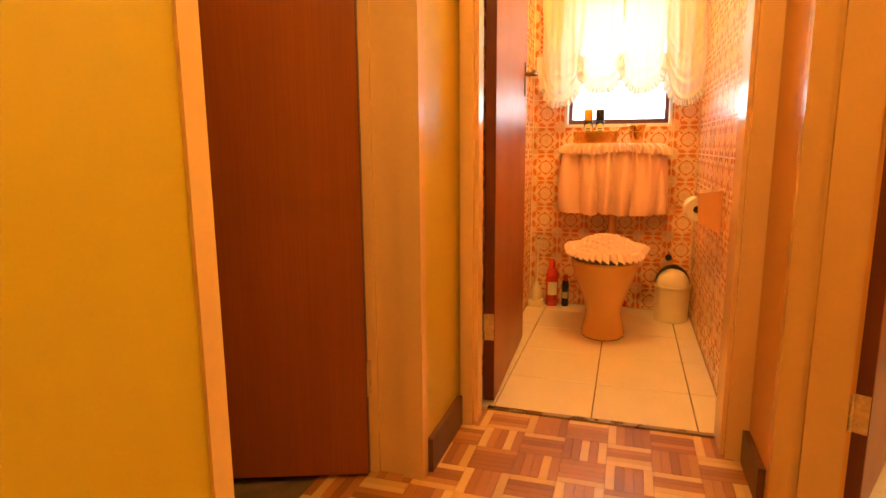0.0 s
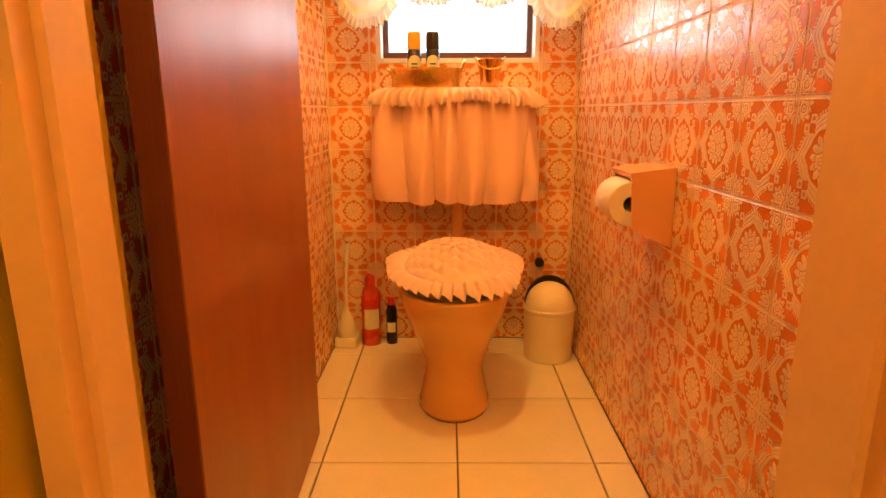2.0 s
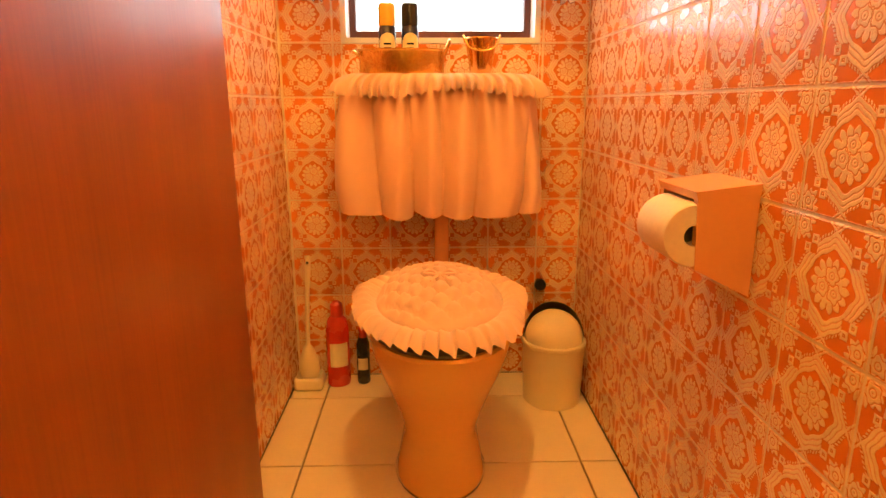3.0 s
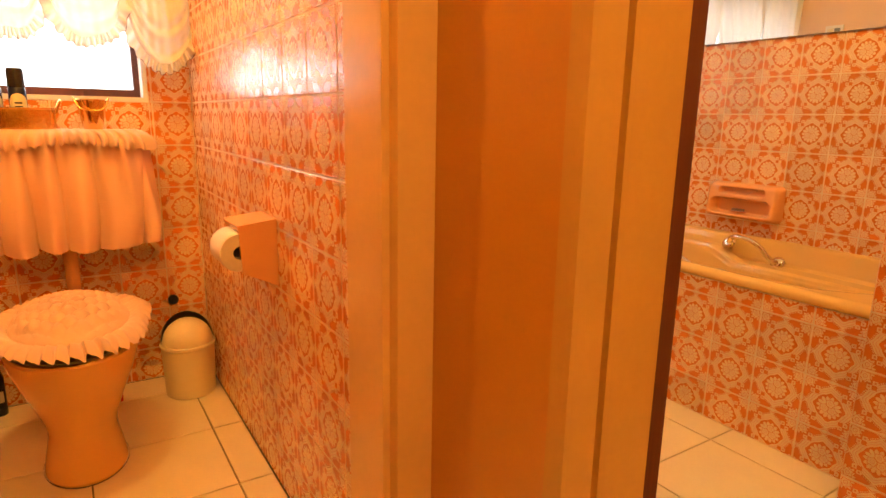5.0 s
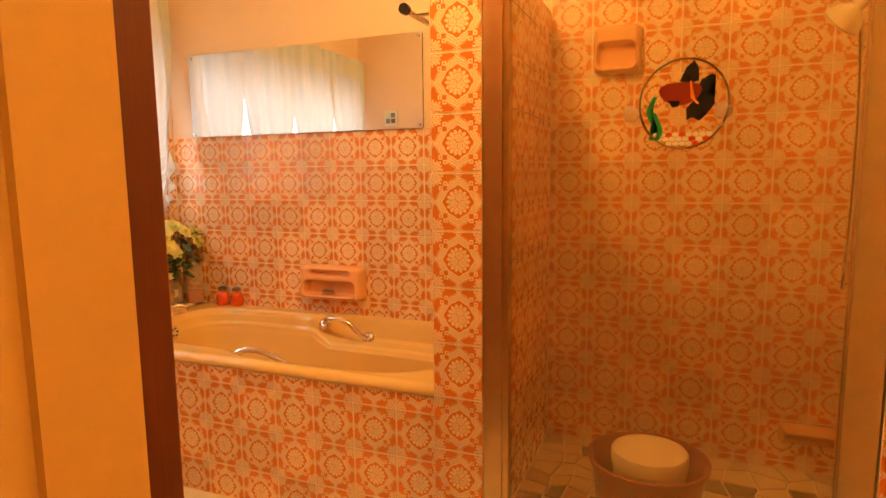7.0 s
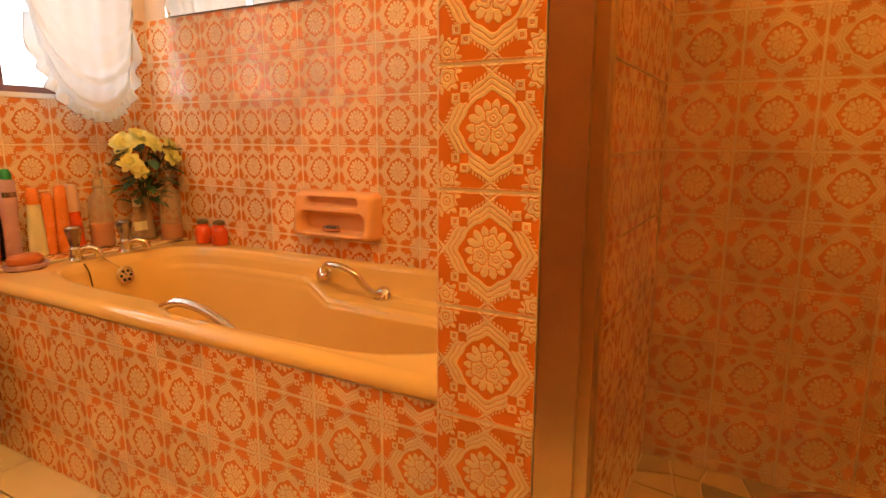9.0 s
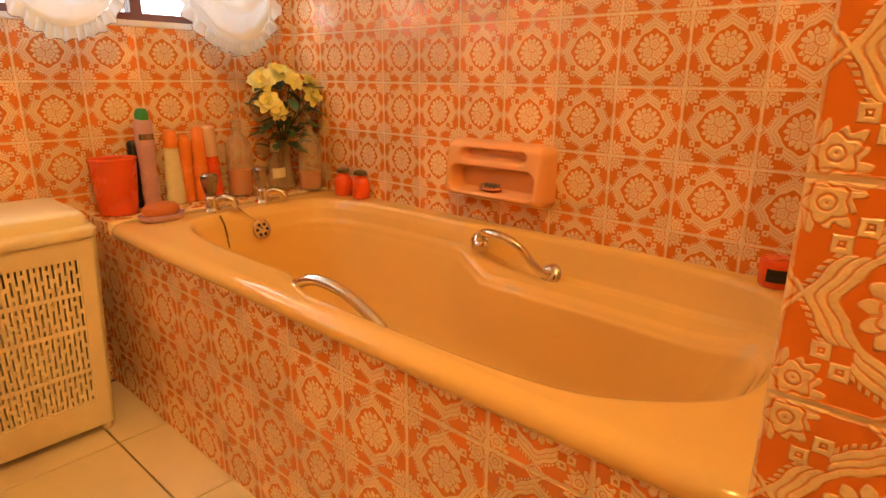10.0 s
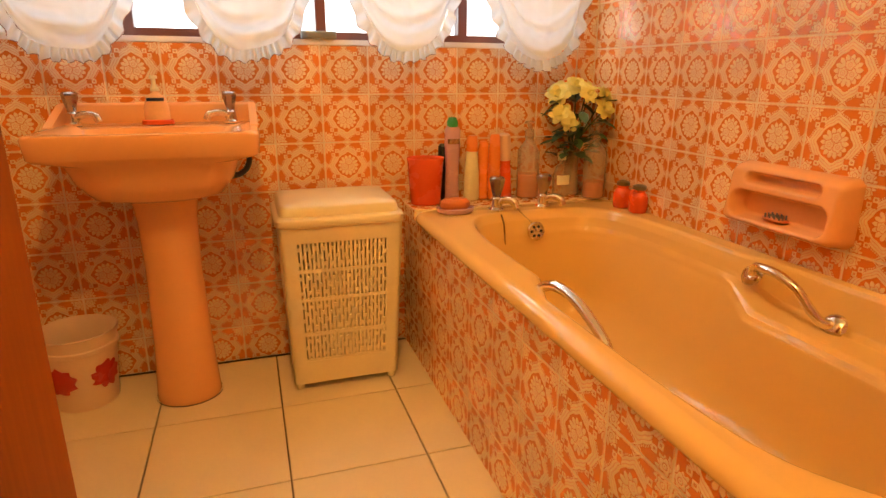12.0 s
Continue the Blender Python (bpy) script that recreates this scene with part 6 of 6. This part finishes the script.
def tile_mesh(w, h, u0, v0, thick, material, pitch, name):
    """A glazed piece with eased edges; its motif keeps to the full tile that it was cut from."""
    key = (round(w, 4), round(h, 4), round(u0, 3), round(v0, 3), name)
    if key in MESHES:
        return MESHES[key]
    e = min(0.0022, w * 0.2, h * 0.2)
    bm = bmesh.new()
    lo = [bm.verts.new((x, y, 0)) for x, y in ((0, 0), (w, 0), (w, h), (0, h))]
    md = [bm.verts.new((x, y, thick - e * 0.6)) for x, y in ((0, 0), (w, 0), (w, h), (0, h))]
    up = [bm.verts.new((x, y, thick)) for x, y in ((e, e), (w - e, e), (w - e, h - e), (e, h - e))]
    skin(bm, [lo, md, up])
    bm.faces.new(up)
    uv = bm.loops.layers.uv.new("UVMap")
    for f in bm.faces:
        for lp in f.loops:
            lp[uv].uv = (u0 + lp.vert.co.x / pitch, v0 + lp.vert.co.y / pitch)
    MESHES[key] = mesh_of(name, bm, material, smooth=False)
    return MESHES[key]


def tiled(parent, name, origin, ua, va, u_range, v_range, u_start, v_start, pitch, joint, thick, material, hole=None):
    """Lays pieces on the plane through origin along ua and va; thickness grows along ua x va."""
    ua, va = Vector(ua), Vector(va)
    na = ua.cross(va)
    rot = Matrix((ua, va, na)).transposed().to_4x4()
    i0, i1 = math.floor((u_range[0] - u_start) / pitch), math.ceil((u_range[1] - u_start) / pitch)
    j0, j1 = math.floor((v_range[0] - v_start) / pitch), math.ceil((v_range[1] - v_start) / pitch)
    for i in range(i0, i1):
        for j in range(j0, j1):
            cu, cv = u_start + i * pitch, v_start + j * pitch
            a0, a1 = max(cu, u_range[0]), min(cu + pitch, u_range[1])
            b0, b1 = max(cv, v_range[0]), min(cv + pitch, v_range[1])
            cells = [(a0, a1, b0, b1)]
            if hole and a1 > hole[0] and a0 < hole[1] and b1 > hole[2] + 0.001 and b0 < hole[3]:
                cells = [(a0, min(a1, hole[0]), b0, b1), (max(a0, hole[1]), a1, b0, b1)]
                if b0 < hole[2]:
                    cells.append((max(a0, hole[0]), min(a1, hole[1]), b0, hole[2]))
            for c0, c1, d0, d1 in cells:
                w, h = c1 - c0 - joint, d1 - d0 - joint
                if w < 0.006 or h < 0.006:
                    continue
                me = tile_mesh(w, h, (c0 + joint / 2 - cu) / pitch, (d0 + joint / 2 - cv) / pitch, thick, material, pitch, name)
                ob = new(name, me)
                ob.parent = parent
                ob.matrix_world = Matrix.Translation(Vector(origin) + ua * (c0 + joint / 2) + va * (d0 + joint / 2)) @ rot


def wall_tiles(parent, origin, ua, u_range, v_range, u_start, v_start=ROW0, hole=None):
    tiled(parent, "tile", origin, ua, (0, 0, 1), u_range, v_range, u_start, v_start, P, 0.0028, 0.0078, M_TILE, hole)


TT = ROW0 + 5 * P
BT = ROW0 + 2 * P
# grout beds behind the tiles
def bed(name, dims):
    return tagged(box_part(name, dims, M_GROUT, None, 0), "pale grout behind the wall tiles", "grout", kind="structure")


g = 0.0015
bed("trim_grout_toilet_back", (T_L - 0.006, TW, OUT + g, OUT + 0.0078, 0, TT))
bed("trim_grout_toilet_back", (TE, T_R + 0.006, OUT + g, OUT + 0.0078, 0, TT))
bed("trim_grout_toilet_back", (TW, TE, OUT + g, OUT + 0.0078, 0, W0 - 0.007))
bed("trim_grout_toilet_right", (T_R + g, T_R + 0.0078, 2.062, OUT, 0, TT))
bed("trim_grout_toilet_left", (T_L - 0.0078, T_L - g, 2.062, OUT, 0, TT))
bed("trim_grout_bath_north", (B_L - 0.006, BE, OUT + g, OUT + 0.0078, 0, W0 - 0.007))
bed("trim_grout_bath_north", (BE, B_R + 0.006, OUT + g, OUT + 0.0078, 0, BT))
bed("trim_grout_bath_east", (B_R + g, B_R + 0.0078, END1 - 0.006, OUT, 0, BT))
bed("trim_grout_bath_west", (B_L - 0.0078, B_L - g, 1.72, OUT, 0, BT))
wall_tiles(wall_north, (T_L, OUT + 0.008, 0), (1, 0, 0), (0, T_R - T_L), (0, TT), 0.003, hole=(TW - T_L, TE - T_L, W0 - 0.007, 3))
wall_tiles(wall_mid, (T_R + 0.008, OUT, 0), (0, -1, 0), (0, OUT - 2.062), (0, TT), 0.0)
wall_tiles(wall_west, (T_L - 0.008, 2.062, 0), (0, 1, 0), (0, OUT - 2.062), (0, TT), (OUT - 2.062) % P)
wall_tiles(wall_north, (B_L, OUT + 0.008, 0), (1, 0, 0), (0, B_R - B_L), (0, BT), 0.0, hole=(BW - B_L, BE - B_L, W0 - 0.007, 3))
wall_tiles(wall_east, (B_R + 0.008, OUT, 0), (0, -1, 0), (0, OUT - END1), (0.40, BT), 0.0)
wall_tiles(wall_mid, (B_L - 0.008, 1.72, 0), (0, 1, 0), (0, OUT - 1.72), (0, BT), (OUT - 1.72) % P)
# shower and its partition
STRIP0 = 0.872
bed('trim_grout_partition', (END_X + g, END_X + 0.0078, END0 + 0.001, END1 - 0.001, 0, 1.80))
bed('trim_grout_partition', (END_X + 0.0085, B_R, END1 - 0.0078, END1 - g, 0.4, 1.80))
bed('trim_grout_panel', (PANEL + g, PANEL + 0.0078, END1 + 0.001, OUT, 0, 0.499))
bed('trim_grout_kerb', (END_X + g, END_X + 0.0078, 0.56, END0 - 0.001, 0, 0.162))
wall_tiles(partition, (END_X + 0.008, END1, 0), (0, -1, 0), (0, END1 - END0), (0, 1.80), 0.0, STRIP0)
wall_tiles(partition, (B_R, END1 - 0.008, 0), (-1, 0, 0), (0, B_R - END_X - 0.009), (0.40, 1.80), 0.0)
wall_tiles(partition, (END_X + 0.009, END0 + 0.008, 0), (1, 0, 0), (0.05, B_R - END_X - 0.009), (0.09, 1.80), 0.0)
bed("trim_grout_shower", (B_R + g, B_R + 0.0078, 0.548, END0 + 0.006, 0, 2.3))
wall_tiles(wall_east, (B_R + 0.008, END0, 0), (0, -1, 0), (0, END0 - 0.552), (0.09, 2.3), 0.0)
bed("trim_grout_shower_south", (END_X + 0.09, B_R, 0.5455, 0.550, 0, 2.3))
wall_tiles(wall_shower_end, (END_X + 0.09, 0.544, 0), (1, 0, 0), (0, B_R - END_X - 0.09), (0.09, 2.3), 0.0)
wall_tiles(wall_shower_end, (END_X + 0.008, 0.748, 0), (0, -1, 0), (0, 0.19), (0.163, 2.0), 0.0)
wall_tiles(kerb, (END_X + 0.008, END0, 0), (0, -1, 0), (0, END0 - 0.565), (0, 0.163), 0.0, STRIP0 - 5 * P)
# bath front and ledge
front = structure("bath_panel", [(PANEL + 0.008, PANEL + 0.05, END1, OUT, 0, 0.4995), (PANEL + 0.008, PANEL + 0.05, 3.464, OUT, 0.4995, 0.531), (PANEL + 0.05, B_R + 0.006, 3.464, OUT + 0.001, 0.40, 0.531)], M_GROUT, "bath front clad in orange patterned tiles", "bath panel")
wall_tiles(front, (PANEL + 0.008, OUT, 0), (0, -1, 0), (0, OUT - END1), (0, 0.4995), (OUT - 1.832) % P, 0.442)
wall_tiles(front, (PANEL + 0.008, OUT, 0), (0, -1, 0), (0, OUT - 3.464), (0.4995, 0.538), 0.0, 0.442)
tiled(front, "tile", (PANEL, 3.464, 0.5315), (1, 0, 0), (0, 1, 0), (0, B_R - PANEL), (0, OUT - 3.464), 0.0, 0.0, P, 0.0028, 0.0078, M_TILE)

# floors
FP = 0.3555
tiled(ground, "floor_tile", (0, 0, -0.0115), (1, 0, 0), (0, 1, 0), (T_L, T_R), (2.052, OUT), -0.003, 3.100, FP, 0.0045, 0.0115, M_FLOOR)
tiled(ground, "floor_tile", (0, 0, -0.0115), (1, 0, 0), (0, 1, 0), (HALL_R + 0.07, PANEL + 0.01), (0.56, OUT), 1.742, 3.256, FP, 0.0045, 0.0115, M_FLOOR)


def parquet():
    """Basket-weave blocks of five strips."""
    b, k = 0.135, 5
    s = b / k
    bm0 = bmesh.new()
    box(bm0, 0.0005, s - 0.0005, 0.0005, b - 0.0005, 0, 0.0112)
    soften(bm0, 0.0008, 1)
    strip = mesh_of("parquet_strip", bm0, M_PARQUET, smooth=False)
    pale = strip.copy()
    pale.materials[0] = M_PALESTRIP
    far, far_pale = bmesh.new(), bmesh.new()
    rng = random.Random(17)
    x0, x1, y1 = HALL_L - 0.165, HALL_R + 0.07, 2.030
    for i in range(-1, 10):
        for j in range(0, 29):
            bx, by = x0 + i * b, y1 - (j + 1) * b
            near = by > 1.05 and bx > HALL_L - 0.2
            for q in range(k):
                if (i + j) % 2:
                    m = Matrix.Translation((bx + q * s, by, -0.0115))
                    cx = (bx + q * s, bx + (q + 1) * s)
                else:
                    m = Matrix.Translation((bx + b, by + q * s, -0.0115)) @ Matrix.Rotation(math.pi / 2, 4, "Z")
                    cx = (bx, bx + b)
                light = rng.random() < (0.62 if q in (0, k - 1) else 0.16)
                if cx[0] < x0 - 0.14 or cx[1] > x1 + 0.01:
                    continue
                if near:
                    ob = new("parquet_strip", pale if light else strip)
                    ob.parent = ground
                    ob.matrix_world = m
                else:
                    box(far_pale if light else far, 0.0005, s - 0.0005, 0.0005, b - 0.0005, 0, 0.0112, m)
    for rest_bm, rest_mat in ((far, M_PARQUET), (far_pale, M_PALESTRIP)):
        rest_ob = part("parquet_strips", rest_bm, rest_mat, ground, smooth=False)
        rest_ob["kind"] = "stuff"


parquet()


def mosaic():
    """Broken-tile mosaic on the shower floor: uneven quads with open joints."""
    rng = random.Random(21)
    x0, x1, y0, y1, c = END_X + 0.10, B_R - 0.001, 0.552, END0 - 0.001, 0.085
    nx, ny = int((x1 - x0) / c), int((y1 - y0) / c)
    pts = {}
    for i in range(nx + 1):
        for j in range(ny + 1):
            jx = 0 if i in (0, nx) else rng.uniform(-0.028, 0.028)
            jy = 0 if j in (0, ny) else rng.uniform(-0.028, 0.028)
            pts[i, j] = Vector((x0 + (x1 - x0) * i / nx + jx, y0 + (y1 - y0) * j / ny + jy, 0))
    for i in range(nx):
        for j in range(ny):
            q = [pts[i, j], pts[i + 1, j], pts[i + 1, j + 1], pts[i, j + 1]]
            mid = sum(q, Vector()) / 4
            bm = bmesh.new()
            lo = [bm.verts.new((p - mid) * 0.93) for p in q]
            up = [bm.verts.new((p - mid) * 0.90 + Vector((0, 0, 0.006))) for p in q]
            skin(bm, [lo, up])
            bm.faces.new(up)
            ob = part("mosaic_piece", bm, M_MOSAIC, base_floor, smooth=False)
            ob.location = mid + Vector((0, 0, 0.0945))


base_floor = bpy.data.objects["shower_floor"]
mosaic()
